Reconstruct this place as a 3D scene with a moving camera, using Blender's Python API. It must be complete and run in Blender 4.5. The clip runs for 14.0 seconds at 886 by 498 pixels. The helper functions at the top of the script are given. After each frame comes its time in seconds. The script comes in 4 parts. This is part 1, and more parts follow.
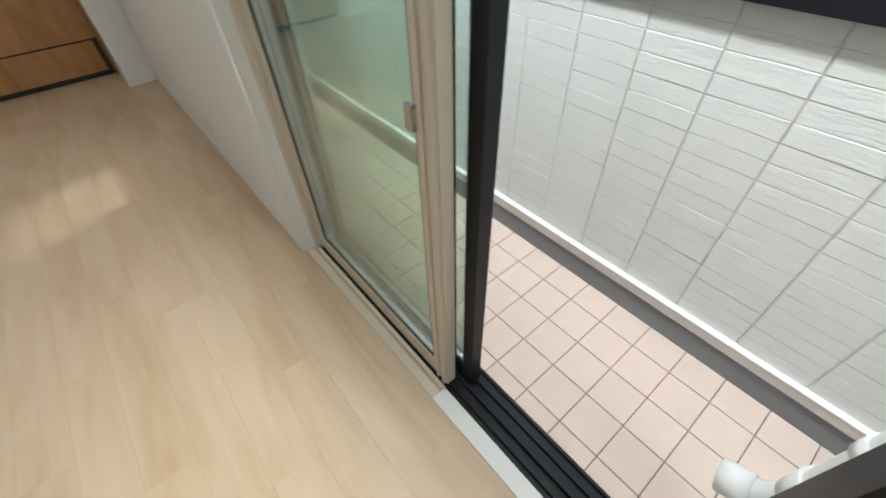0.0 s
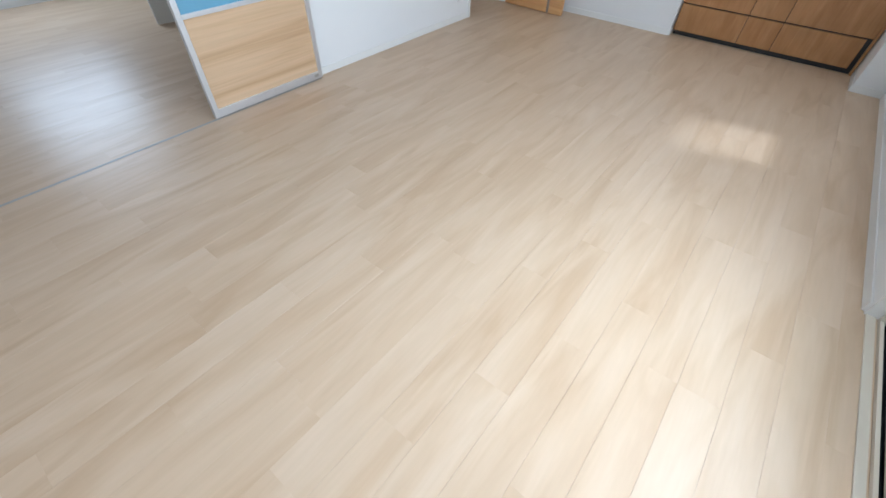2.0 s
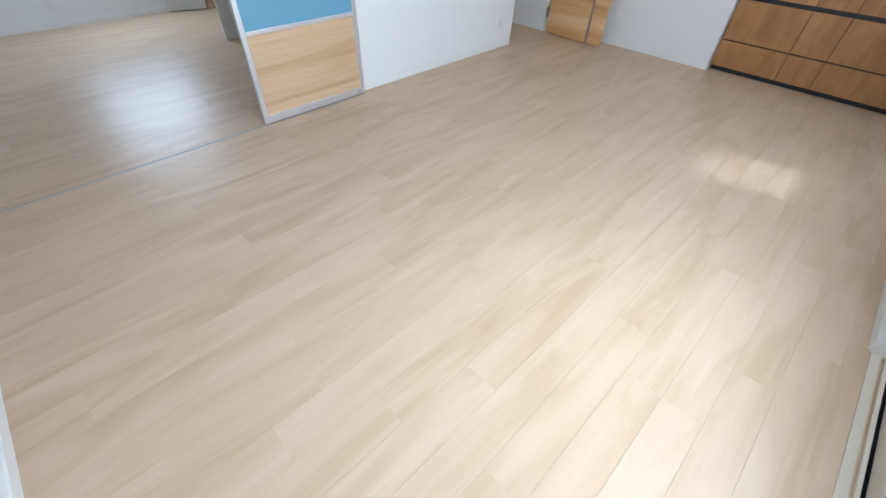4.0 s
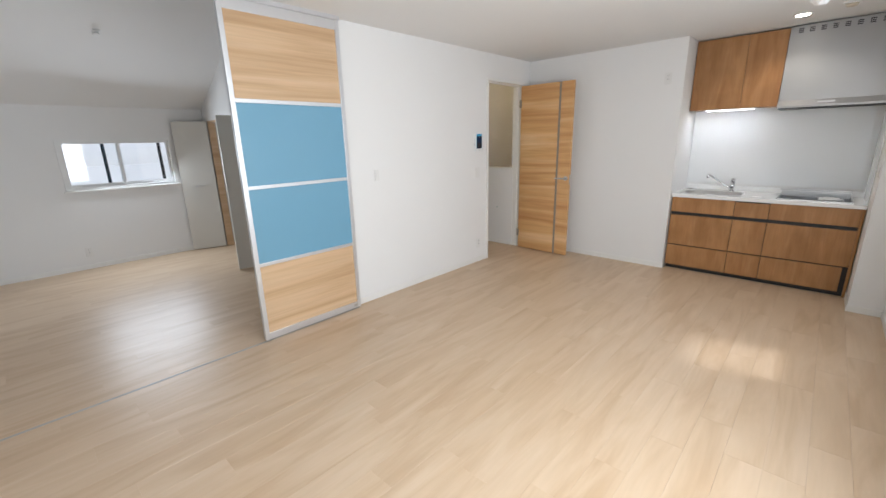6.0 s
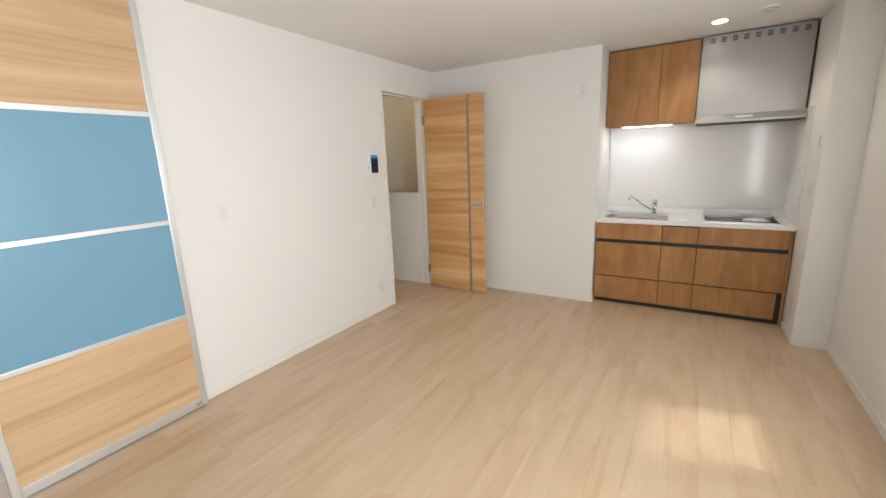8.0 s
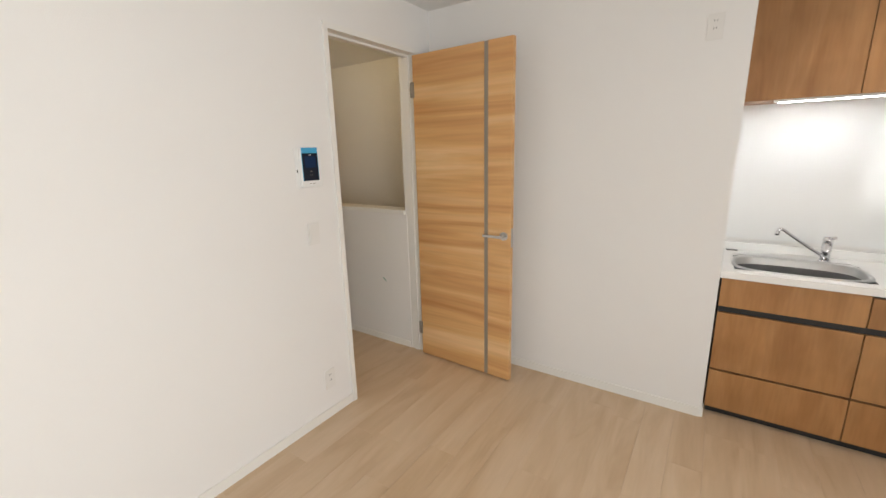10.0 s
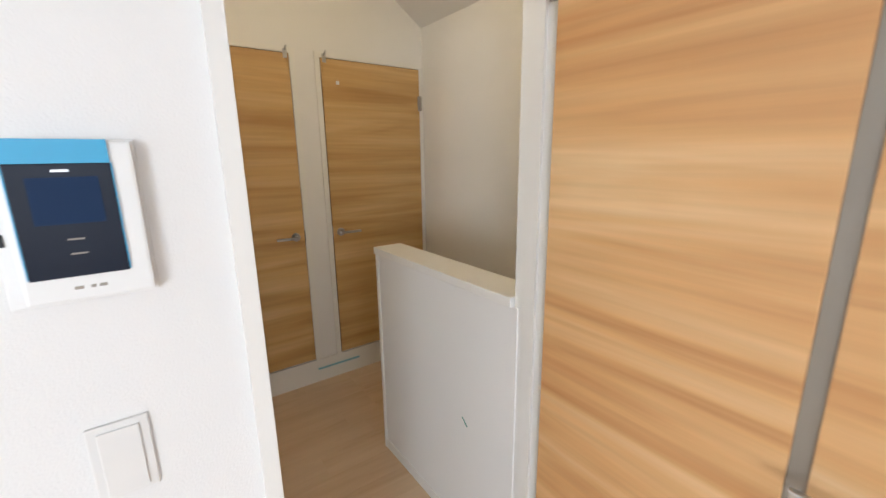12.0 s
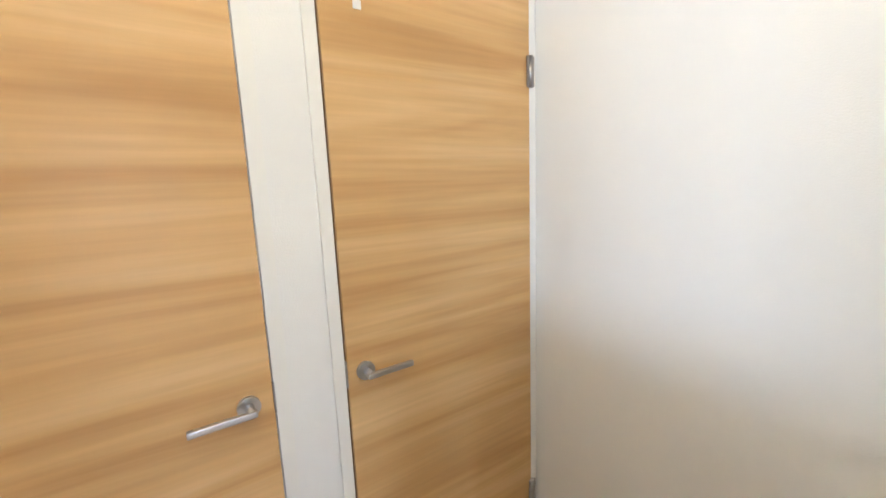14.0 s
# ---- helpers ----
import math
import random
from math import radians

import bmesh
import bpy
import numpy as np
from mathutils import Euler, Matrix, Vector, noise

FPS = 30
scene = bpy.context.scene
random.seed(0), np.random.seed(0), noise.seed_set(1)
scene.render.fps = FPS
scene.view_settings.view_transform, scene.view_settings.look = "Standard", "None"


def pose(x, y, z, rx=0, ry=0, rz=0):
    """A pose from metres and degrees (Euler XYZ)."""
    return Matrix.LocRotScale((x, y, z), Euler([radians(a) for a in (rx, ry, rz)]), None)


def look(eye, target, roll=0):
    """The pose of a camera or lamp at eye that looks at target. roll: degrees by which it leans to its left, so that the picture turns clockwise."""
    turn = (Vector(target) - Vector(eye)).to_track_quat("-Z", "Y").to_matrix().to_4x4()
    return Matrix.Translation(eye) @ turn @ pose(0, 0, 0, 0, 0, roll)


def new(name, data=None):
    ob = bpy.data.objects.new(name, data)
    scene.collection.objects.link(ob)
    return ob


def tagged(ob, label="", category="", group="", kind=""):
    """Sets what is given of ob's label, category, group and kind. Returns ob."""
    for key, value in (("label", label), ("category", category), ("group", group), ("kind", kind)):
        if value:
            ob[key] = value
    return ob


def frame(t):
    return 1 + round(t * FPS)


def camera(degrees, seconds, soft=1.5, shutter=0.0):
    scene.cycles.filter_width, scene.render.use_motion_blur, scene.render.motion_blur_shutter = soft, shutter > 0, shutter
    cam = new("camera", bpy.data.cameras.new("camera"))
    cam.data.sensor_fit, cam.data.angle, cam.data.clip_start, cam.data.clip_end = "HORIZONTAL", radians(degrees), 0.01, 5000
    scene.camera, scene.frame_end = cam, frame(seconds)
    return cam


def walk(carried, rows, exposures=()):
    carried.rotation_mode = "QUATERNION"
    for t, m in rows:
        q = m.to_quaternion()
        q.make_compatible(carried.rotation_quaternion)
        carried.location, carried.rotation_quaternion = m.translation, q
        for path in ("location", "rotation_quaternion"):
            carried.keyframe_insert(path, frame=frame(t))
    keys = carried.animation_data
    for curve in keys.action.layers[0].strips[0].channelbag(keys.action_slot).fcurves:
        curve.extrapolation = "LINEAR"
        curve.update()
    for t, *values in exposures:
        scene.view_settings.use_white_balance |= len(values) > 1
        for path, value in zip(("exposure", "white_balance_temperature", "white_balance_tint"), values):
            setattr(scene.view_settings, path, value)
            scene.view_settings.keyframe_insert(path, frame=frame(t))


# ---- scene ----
cam = camera(95.1, 14.0, shutter=0.15)
PATH = [
    (0, (3.273, -3.511, 1.359), (4.144, -2.417, -0.07), -2.1),
    (0.5, (3.034, -3.579, 1.372), (3.354, -2.211, -0.052), -1.3),
    (1, (2.895, -3.701, 1.378), (2.637, -2.318, -0.044), 2.0),
    (1.5, (2.895, -3.86, 1.369), (2.211, -2.628, -0.05), 2.5),
    (2, (2.807, -3.993, 1.396), (1.961, -2.887, -0.04), 1.9),
    (4.3, (3.013, -4.04, 1.445), (1.939, -2.997, 0.119), 0.9),
    (4.5, (3.021, -4.048, 1.443), (1.891, -2.95, 0.212), 0.4),
    (5, (3.06, -4.086, 1.47), (1.806, -2.858, 0.51), -0.2),
    (5.5, (3.087, -4.092, 1.494), (1.757, -2.778, 0.783), -0.8),
    (6, (3.07, -4.103, 1.51), (1.747, -2.697, 0.987), -1.4),
    (6.5, (3.0, -4.065, 1.508), (1.771, -2.548, 1.075), -1.9),
    (7, (2.922, -3.901, 1.499), (1.826, -2.28, 1.083), -2.0),
    (7.2, (2.866, -3.782, 1.507), (1.827, -2.125, 1.084), -1.7),
    (9.3, (2.1, -2.214, 1.501), (1.086, -0.55, 1.053), -2.4),
    (9.5, (1.99, -2.032, 1.542), (0.981, -0.363, 1.097), -2.3),
    (10, (1.773, -1.59, 1.519), (0.684, 0.022, 1.056), -1.4),
    (10.5, (1.513, -1.194, 1.515), (0.377, 0.388, 1.063), -1.9),
    (11, (1.268, -0.785, 1.539), (0.062, 0.755, 1.12), -1.1),
    (11.5, (1.008, -0.431, 1.537), (-0.415, 0.906, 1.106), -0.6),
    (12, (0.69, -0.124, 1.535), (-0.887, 1.02, 1.085), -0.8),
    (12.5, (0.35, 0.127, 1.524), (-1.409, 0.997, 1.136), 0.5),
    (13, (-0.072, 0.3, 1.508), (-1.898, 1.043, 1.171), -0.6),
    (13.5, (-0.495, 0.411, 1.525), (-2.276, 1.271, 1.225), -1.8),
    (14, (-0.897, 0.489, 1.547), (-2.521, 1.611, 1.223), -2.3),
]
EXPOSURES = [(0.0, -0.25, 6200, 4), (0.5, -0.12, 6000, 4), (1.2, 0.2, 5300, 4), (2.0, 0.33, 5250, 6), (4.5, 0.36, 5250, 6), (5.2, 0.36, 5500, 8), (7.0, 0.4, 6450, 10), (10.0, 0.5, 6600, 10), (11.3, 0.7, 6300, 10), (12.3, 1.35, 5600, 10), (13.0, 1.98, 5150, 9), (14.0, 2.32, 4900, 9)]
walk(cam, [(t, look(eye, target, roll)) for t, eye, target, roll in PATH], EXPOSURES)

# ---- light ----
world = bpy.data.worlds.new("sky_world")
scene.world = world
world.use_nodes = True
wn = world.node_tree.nodes
sky = wn.new("ShaderNodeTexSky")
sky.sky_type = "NISHITA"
sky.sun_disc = False
SUN_ELEV, SUN_AZ = 58.0, 75.0   # azimuth: degrees clockwise from +y
sky.sun_elevation, sky.sun_rotation = radians(SUN_ELEV), radians(SUN_AZ)
sky.air_density, sky.dust_density = 1.0, 3.0
world.node_tree.links.new(sky.outputs[0], wn["Background"].inputs[0])
wn["Background"].inputs[1].default_value = 0.15


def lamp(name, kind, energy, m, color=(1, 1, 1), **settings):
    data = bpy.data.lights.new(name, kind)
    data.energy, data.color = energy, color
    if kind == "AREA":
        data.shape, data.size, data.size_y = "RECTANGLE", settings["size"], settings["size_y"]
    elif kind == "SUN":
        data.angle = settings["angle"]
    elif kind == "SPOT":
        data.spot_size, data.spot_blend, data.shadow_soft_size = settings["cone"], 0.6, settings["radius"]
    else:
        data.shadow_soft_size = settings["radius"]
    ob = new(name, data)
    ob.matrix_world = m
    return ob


se, sa = radians(SUN_ELEV), radians(SUN_AZ)
sun_dir = Vector((math.sin(sa) * math.cos(se), math.cos(sa) * math.cos(se), math.sin(se)))
lamp("sun", "SUN", 1.2, look(sun_dir * 20, (0, 0, 0)), (1.0, 0.98, 0.94), angle=radians(6))
# daylight in the window openings, with an added fill over the balcony
lamp("daylight_sliding_window", "AREA", 55, look((3.608, -2.9, 1.34), (2.0, -2.9, 1.34)), (0.96, 0.985, 0.985), size=1.64, size_y=1.32)
# added sky fill under the balcony slab, turned outward to the parapet
lamp("balcony_sky_fill", "AREA", 215, look((3.87, -2.9, 2.54), (4.87, -2.9, 2.24)), (0.97, 0.99, 1.0), size=5.0, size_y=0.2)
lamp("daylight_slit_window", "AREA", 6.5, look((3.606, -0.655, 1.48), (2.5, -0.655, 1.48)), (0.95, 0.98, 1.0), size=0.52, size_y=1.2)
lamp("daylight_room_window", "AREA", 20, look((-3.585, -3.0, 1.31), (-1.7, -2.9, 0.65)), (0.88, 0.94, 1.0), size=1.1, size_y=0.56)
# lamps of the place, then an added glow for the hall
lamp("downlight_glow", "SPOT", 11, look((2.715, 0.80, 2.41), (2.715, 0.80, 0)), (1.0, 0.88, 0.72), cone=radians(140), radius=0.05)
lamp("under_cabinet_glow", "AREA", 8.0, look((2.20, 1.33, 1.735), (2.20, 1.36, 0)), (0.97, 0.98, 1.0), size=0.42, size_y=0.03)
lamp("hall_fill", "POINT", 5.2, pose(-0.78, 0.50, 2.78), (1.0, 0.74, 0.39), radius=0.04)

# ---- materials ----


def material(name, color, rough=0.5, metal=0.0, vary=0.06, scale=6.0, bump=0.0, bump_scale=200.0, spec=0.5, stretch=(1, 1, 1), depth=0.002):
    """A painted, plastic or metal surface with soft blotches and fine relief."""
    m = bpy.data.materials.new(name)
    m.use_nodes = True
    n, k = m.node_tree.nodes, m.node_tree.links
    b = n["Principled BSDF"]
    b.inputs["Roughness"].default_value, b.inputs["Metallic"].default_value = rough, metal
    b.inputs["Specular IOR Level"].default_value = spec
    c = n.new("ShaderNodeTexCoord")
    t = n.new("ShaderNodeTexNoise")
    t.inputs["Scale"].default_value, t.inputs["Detail"].default_value = scale, 4
    k.new(c.outputs["Object"], t.inputs["Vector"])
    mix = n.new("ShaderNodeMix")
    mix.data_type = "RGBA"
    mix.inputs[6].default_value = (*[v * (1 - vary) for v in color], 1)
    mix.inputs[7].default_value = (*[min(1, v * (1 + vary)) for v in color], 1)
    k.new(t.outputs[0], mix.inputs[0])
    k.new(mix.outputs[2], b.inputs["Base Color"])
    if bump:
        t2 = n.new("ShaderNodeTexNoise")
        t2.inputs["Scale"].default_value, t2.inputs["Detail"].default_value = bump_scale, 3
        mp = n.new("ShaderNodeMapping")
        mp.inputs["Scale"].default_value = stretch
        k.new(c.outputs["Object"], mp.inputs["Vector"])
        k.new(mp.outputs[0], t2.inputs["Vector"])
        bp = n.new("ShaderNodeBump")
        bp.inputs["Strength"].default_value, bp.inputs["Distance"].default_value = bump, depth
        k.new(t2.outputs[0], bp.inputs["Height"])
        k.new(bp.outputs[0], b.inputs["Normal"])
    return m


def wood(name, dark, mid, light, axis, rough=0.45, along=1.2, across=14.0, knots=0.0, spec=0.4, per_piece=0.0, fine=1.0, detail=5.0, shift=1.0, laid=False):
    """Wood with its grain along one axis (0 x, 1 y, 2 z): broad figure, fine pores, a few darker spots."""
    m = bpy.data.materials.new(name)
    m.use_nodes = True
    n, k = m.node_tree.nodes, m.node_tree.links
    b = n["Principled BSDF"]
    b.inputs["Specular IOR Level"].default_value = spec
    c = n.new("ShaderNodeTexCoord")
    info = n.new("ShaderNodeObjectInfo")
    off = n.new("ShaderNodeVectorMath")
    off.operation = "MULTIPLY_ADD"
    k.new(info.outputs["Random"], off.inputs[0])
    off.inputs[1].default_value = (37.0 * shift, 53.0 * shift, 71.0 * shift)
    place = n.new("ShaderNodeNewGeometry").outputs["Position"] if laid else c.outputs["Object"]
    k.new(place, off.inputs[2])
    scaled = n.new("ShaderNodeMapping")
    s = [across, across, across]
    s[axis] = along
    scaled.inputs["Scale"].default_value = s
    k.new(off.outputs[0], scaled.inputs["Vector"])
    broad = n.new("ShaderNodeTexNoise")
    broad.inputs["Scale"].default_value, broad.inputs["Detail"].default_value = 1.0, detail
    broad.inputs["Distortion"].default_value = 1.1
    k.new(scaled.outputs[0], broad.inputs["Vector"])
    ramp = n.new("ShaderNodeValToRGB")
    e = ramp.color_ramp.elements
    e[0].position, e[0].color = 0.30, (*dark, 1)
    e[1].position, e[1].color = 0.72, (*light, 1)
    mid_e = e.new(0.5)
    mid_e.color = (*mid, 1)
    k.new(broad.outputs[0], ramp.inputs[0])
    pores = n.new("ShaderNodeMapping")
    s2 = [across * 9, across * 9, across * 9]
    s2[axis] = along * 5
    pores.inputs["Scale"].default_value = s2
    k.new(off.outputs[0], pores.inputs["Vector"])
    fine_n = n.new("ShaderNodeTexNoise")
    fine_n.inputs["Scale"].default_value, fine_n.inputs["Detail"].default_value = 1.0, 3
    k.new(pores.outputs[0], fine_n.inputs["Vector"])
    fr = n.new("ShaderNodeMapRange")
    fr.inputs[1].default_value, fr.inputs[2].default_value = 0.25, 0.75
    fr.inputs[3].default_value, fr.inputs[4].default_value = 1 - 0.10 * fine, 1 + 0.05 * fine
    k.new(fine_n.outputs[0], fr.inputs[0])
    mul = n.new("ShaderNodeVectorMath")
    mul.operation = "SCALE"
    k.new(ramp.outputs[0], mul.inputs[0])
    k.new(fr.outputs[0], mul.inputs["Scale"])
    out = mul.outputs[0]
    if per_piece:
        pr = n.new("ShaderNodeMapRange")
        pr.inputs[3].default_value, pr.inputs[4].default_value = 1 - per_piece, 1 + per_piece
        k.new(info.outputs["Random"], pr.inputs[0])
        m2 = n.new("ShaderNodeVectorMath")
        m2.operation = "SCALE"
        k.new(out, m2.inputs[0])
        k.new(pr.outputs[0], m2.inputs["Scale"])
        out = m2.outputs[0]
    if knots:
        kn = n.new("ShaderNodeTexNoise")
        kn.inputs["Scale"].default_value, kn.inputs["Detail"].default_value = 5.0, 2
        k.new(off.outputs[0], kn.inputs["Vector"])
        kr = n.new("ShaderNodeMapRange")
        kr.inputs[1].default_value, kr.inputs[2].default_value = 0.35, 0.7
        kr.inputs[3].default_value, kr.inputs[4].default_value = 1 + knots * 0.5, 1 - knots
        k.new(kn.outputs[0], kr.inputs[0])
        m3 = n.new("ShaderNodeVectorMath")
        m3.operation = "SCALE"
        k.new(out, m3.inputs[0])
        k.new(kr.outputs[0], m3.inputs["Scale"])
        out = m3.outputs[0]
    k.new(out, b.inputs["Base Color"])
    rr = n.new("ShaderNodeMapRange")
    rr.inputs[3].default_value, rr.inputs[4].default_value = rough - 0.05, rough + 0.08
    k.new(fine_n.outputs[0], rr.inputs[0])
    k.new(rr.outputs[0], b.inputs["Roughness"])
    bp = n.new("ShaderNodeBump")
    bp.inputs["Strength"].default_value, bp.inputs["Distance"].default_value = 0.12, 0.001
    k.new(fine_n.outputs[0], bp.inputs["Height"])
    k.new(bp.outputs[0], b.inputs["Normal"])
    return m


def glass(name, color, rough=0.0):
    m = bpy.data.materials.new(name)
    m.use_nodes = True
    b = m.node_tree.nodes["Principled BSDF"]
    b.inputs["Base Color"].default_value = (*color, 1)
    b.inputs["Transmission Weight"].default_value, b.inputs["Roughness"].default_value = 1.0, rough
    b.inputs["IOR"].default_value = 1.45
    return m


def glowing(name, color, strength):
    m = bpy.data.materials.new(name)
    m.use_nodes = True
    b = m.node_tree.nodes["Principled BSDF"]
    b.inputs["Base Color"].default_value = (*color, 1)
    b.inputs["Emission Color"].default_value = (*color, 1)
    b.inputs["Emission Strength"].default_value = strength
    return m


WALLPAPER = material("wallpaper", (0.80, 0.792, 0.78), 0.85, vary=0.025, scale=1.2, bump=0.35, bump_scale=260, spec=0.2)
CEILING = material("ceiling_paper", (0.80, 0.795, 0.785), 0.9, vary=0.02, scale=1.0, bump=0.3, bump_scale=240, spec=0.15)
TRIM = material("white_trim", (0.80, 0.79, 0.76), 0.45, vary=0.02, scale=3, bump=0.05, bump_scale=60)
FLOORING = wood("pale_oak_flooring", (0.520, 0.368, 0.232), (0.585, 0.434, 0.290), (0.630, 0.484, 0.340), 1, 0.36, 1.1, 7.5, per_piece=0.004, spec=0.45, fine=0.4, detail=3.0, shift=0.004, laid=True)
SUBFLOOR = material("seam_board", (0.44, 0.33, 0.23), 0.8)
DOOR_WOOD = wood("honey_door_veneer", (0.52, 0.255, 0.095), (0.665, 0.39, 0.17), (0.77, 0.53, 0.285), 0, 0.42, 0.5, 7, per_piece=0.02, detail=3.2)
HALL_DOOR_WOOD = wood("honey_hall_door_veneer", (0.46, 0.265, 0.09), (0.59, 0.375, 0.15), (0.69, 0.475, 0.225), 1, 0.38, 0.5, 7, per_piece=0.02, detail=3.2)
PANEL_WOOD = wood("oak_partition_veneer", (0.50, 0.32, 0.175), (0.61, 0.42, 0.25), (0.68, 0.495, 0.315), 1, 0.45, 0.45, 10, per_piece=0.02)
CABINET_WOOD = wood("brown_cabinet_veneer", (0.325, 0.152, 0.055), (0.390, 0.195, 0.074), (0.450, 0.238, 0.098), 2, 0.42, 1.4, 8, knots=0.10, per_piece=0.05, detail=3.5)
CLOSET_WHITE = material("white_closet_door", (0.62, 0.60, 0.55), 0.5, vary=0.03, scale=2)
BLUE = material("blue_polycarbonate", (0.17, 0.36, 0.50), 0.35, vary=0.03, scale=1.5, bump=0.08, bump_scale=20, spec=0.4)
ALU = material("satin_aluminium", (0.70, 0.71, 0.73), 0.38, 0.75, vary=0.03, scale=20)
TRACK_GREY = material("dull_grey_track", (0.42, 0.41, 0.40), 0.5, 0.3, vary=0.05, scale=20)
STEEL = material("brushed_steel", (0.55, 0.55, 0.55), 0.30, 1.0, vary=0.05, scale=30, bump=0.05, bump_scale=90)
HINGE_STEEL = material("dull_hinge_steel", (0.40, 0.385, 0.37), 0.35, 0.9, vary=0.08, scale=30)
HOOD_STEEL = material("silver_hood_paint", (0.38, 0.38, 0.38), 0.36, 0.45, vary=0.03, scale=8)
CHROME = material("polished_chrome", (0.72, 0.72, 0.74), 0.10, 1.0, vary=0.01)
GRAPHITE = material("black_gap", (0.012, 0.012, 0.013), 0.5, vary=0.1)
BLACK_ALU = material("black_aluminium", (0.008, 0.009, 0.012), 0.45, 0.0, vary=0.1, scale=20, spec=0.25)
WORKTOP = material("white_solid_worktop", (0.86, 0.86, 0.85), 0.22, vary=0.015, scale=8)
SPLASH = material("white_gloss_splash_panel", (0.82, 0.83, 0.83), 0.12, vary=0.015, scale=2, spec=0.5)
CREAM_PVC = material("beige_window_frame", (0.62, 0.55, 0.44), 0.42, vary=0.04, scale=8)
WHITE_PVC = material("white_plastic", (0.80, 0.80, 0.79), 0.40, vary=0.02, scale=10)
GREY_KERB = material("grey_waterproofing", (0.19, 0.195, 0.205), 0.65, vary=0.08, scale=7, bump=0.2, bump_scale=90)
KERB_CAP = material("beige_kerb_cap", (0.55, 0.50, 0.46), 0.6, vary=0.05, scale=9)
SIDING = material("off_white_siding", (0.68, 0.67, 0.645), 0.8, vary=0.05, scale=12, bump=1.0, bump_scale=30, spec=0.2, stretch=(1, 1, 5.0), depth=0.002)
SIDING_JOINT = material("siding_joint", (0.56, 0.54, 0.50), 0.9, vary=0.06, scale=12)
TILE = material("pink_beige_balcony_tile", (0.60, 0.475, 0.41), 0.6, vary=0.05, scale=14, bump=0.3, bump_scale=320, spec=0.3)
GROUT = material("brown_grout", (0.20, 0.15, 0.12), 0.9, vary=0.1, scale=30)
PLATE = material("ivory_switch_plastic", (0.755, 0.745, 0.725), 0.4, vary=0.02, scale=10)
DARK_EDGE = material("dark_wood_edge", (0.16, 0.09, 0.04), 0.6, vary=0.1)
RUBBER = material("black_rubber", (0.02, 0.02, 0.022), 0.6)
SCREEN = material("dark_blue_screen", (0.008, 0.012, 0.025), 0.30, vary=0.05, spec=0.2)
BLUE_FILM = material("blue_protective_tape", (0.05, 0.36, 0.62), 0.35, vary=0.05, scale=30)
GREEN_MARK = material("green_marker_tape", (0.05, 0.28, 0.22), 0.5, vary=0.1)
CYAN_TAPE = material("pale_blue_masking_tape", (0.20, 0.50, 0.62), 0.5, vary=0.12, scale=40)
PANE = glass("clear_pane", (0.97, 0.99, 0.98))
GREEN_PANE = glass("green_tinted_pane", (0.88, 0.97, 0.918))
LAMP_GLOW = glowing("warm_lamp_glow", (1.0, 0.9, 0.75), 14.0)
STRIP_GLOW = glowing("cool_strip_glow", (0.95, 0.98, 1.0), 10.0)
OPAL = material("opal_lamp_shade", (0.82, 0.82, 0.82), 0.3, vary=0.02)
CONCRETE = material("pale_render", (0.72, 0.72, 0.71), 0.85, vary=0.06, scale=3, bump=0.2, bump_scale=60)
PLASTIC_GREY = material("grey_recess_strip", (0.30, 0.27, 0.23), 0.4, 0.3, vary=0.05, scale=14)

# ---- building helpers ----


def box(bm, x0, x1, y0, y1, z0, z1, bevel=0.0, segments=2):
    made = bmesh.ops.create_cube(bm, size=1.0, matrix=Matrix.Translation(((x0 + x1) / 2, (y0 + y1) / 2, (z0 + z1) / 2))
                                 @ Matrix.Diagonal((abs(x1 - x0), abs(y1 - y0), abs(z1 - z0), 1)))
    if bevel:
        edges = {e for v in made["verts"] for e in v.link_edges}
        bmesh.ops.bevel(bm, geom=list(edges), offset=bevel, segments=segments, affect="EDGES", profile=0.6)
    return bm


def rod(bm, a, b, r, r2=None, seg=20):
    a, b = Vector(a), Vector(b)
    d = b - a
    m = Matrix.Translation((a + b) / 2) @ d.to_track_quat("Z", "Y").to_matrix().to_4x4()
    bmesh.ops.create_cone(bm, cap_ends=True, segments=seg, radius1=r, radius2=r if r2 is None else r2, depth=d.length, matrix=m)
    return bm


def boxed(*args, **kw):
    return box(bmesh.new(), *args, **kw)


def rodded(*args, **kw):
    return rod(bmesh.new(), *args, **kw)


def part(name, bm, mat, parent=None, label="", smooth=False):
    me = bpy.data.meshes.new(name)
    bm.to_mesh(me)
    bm.free()
    me.materials.append(mat)
    if smooth:
        for p in me.polygons:
            p.use_smooth = len(p.vertices) == 4
    ob = new(name, me)
    if parent is not None:
        ob.parent = parent
    if label:
        ob["label"] = label
    return ob


def thing(name, label, category, group="", at=(0, 0, 0), turn=0.0):
    ob = new(name)
    ob.matrix_world = pose(*at, 0, 0, turn)
    ob.empty_display_size = 0.1
    return tagged(ob, label, category, group)


def structure(name, bm, mat, label, category):
    return tagged(part(name, bm, mat), label, category, kind="structure")


def solids(*boxes):
    bm = bmesh.new()
    for b in boxes:
        box(bm, *b)
    return bm


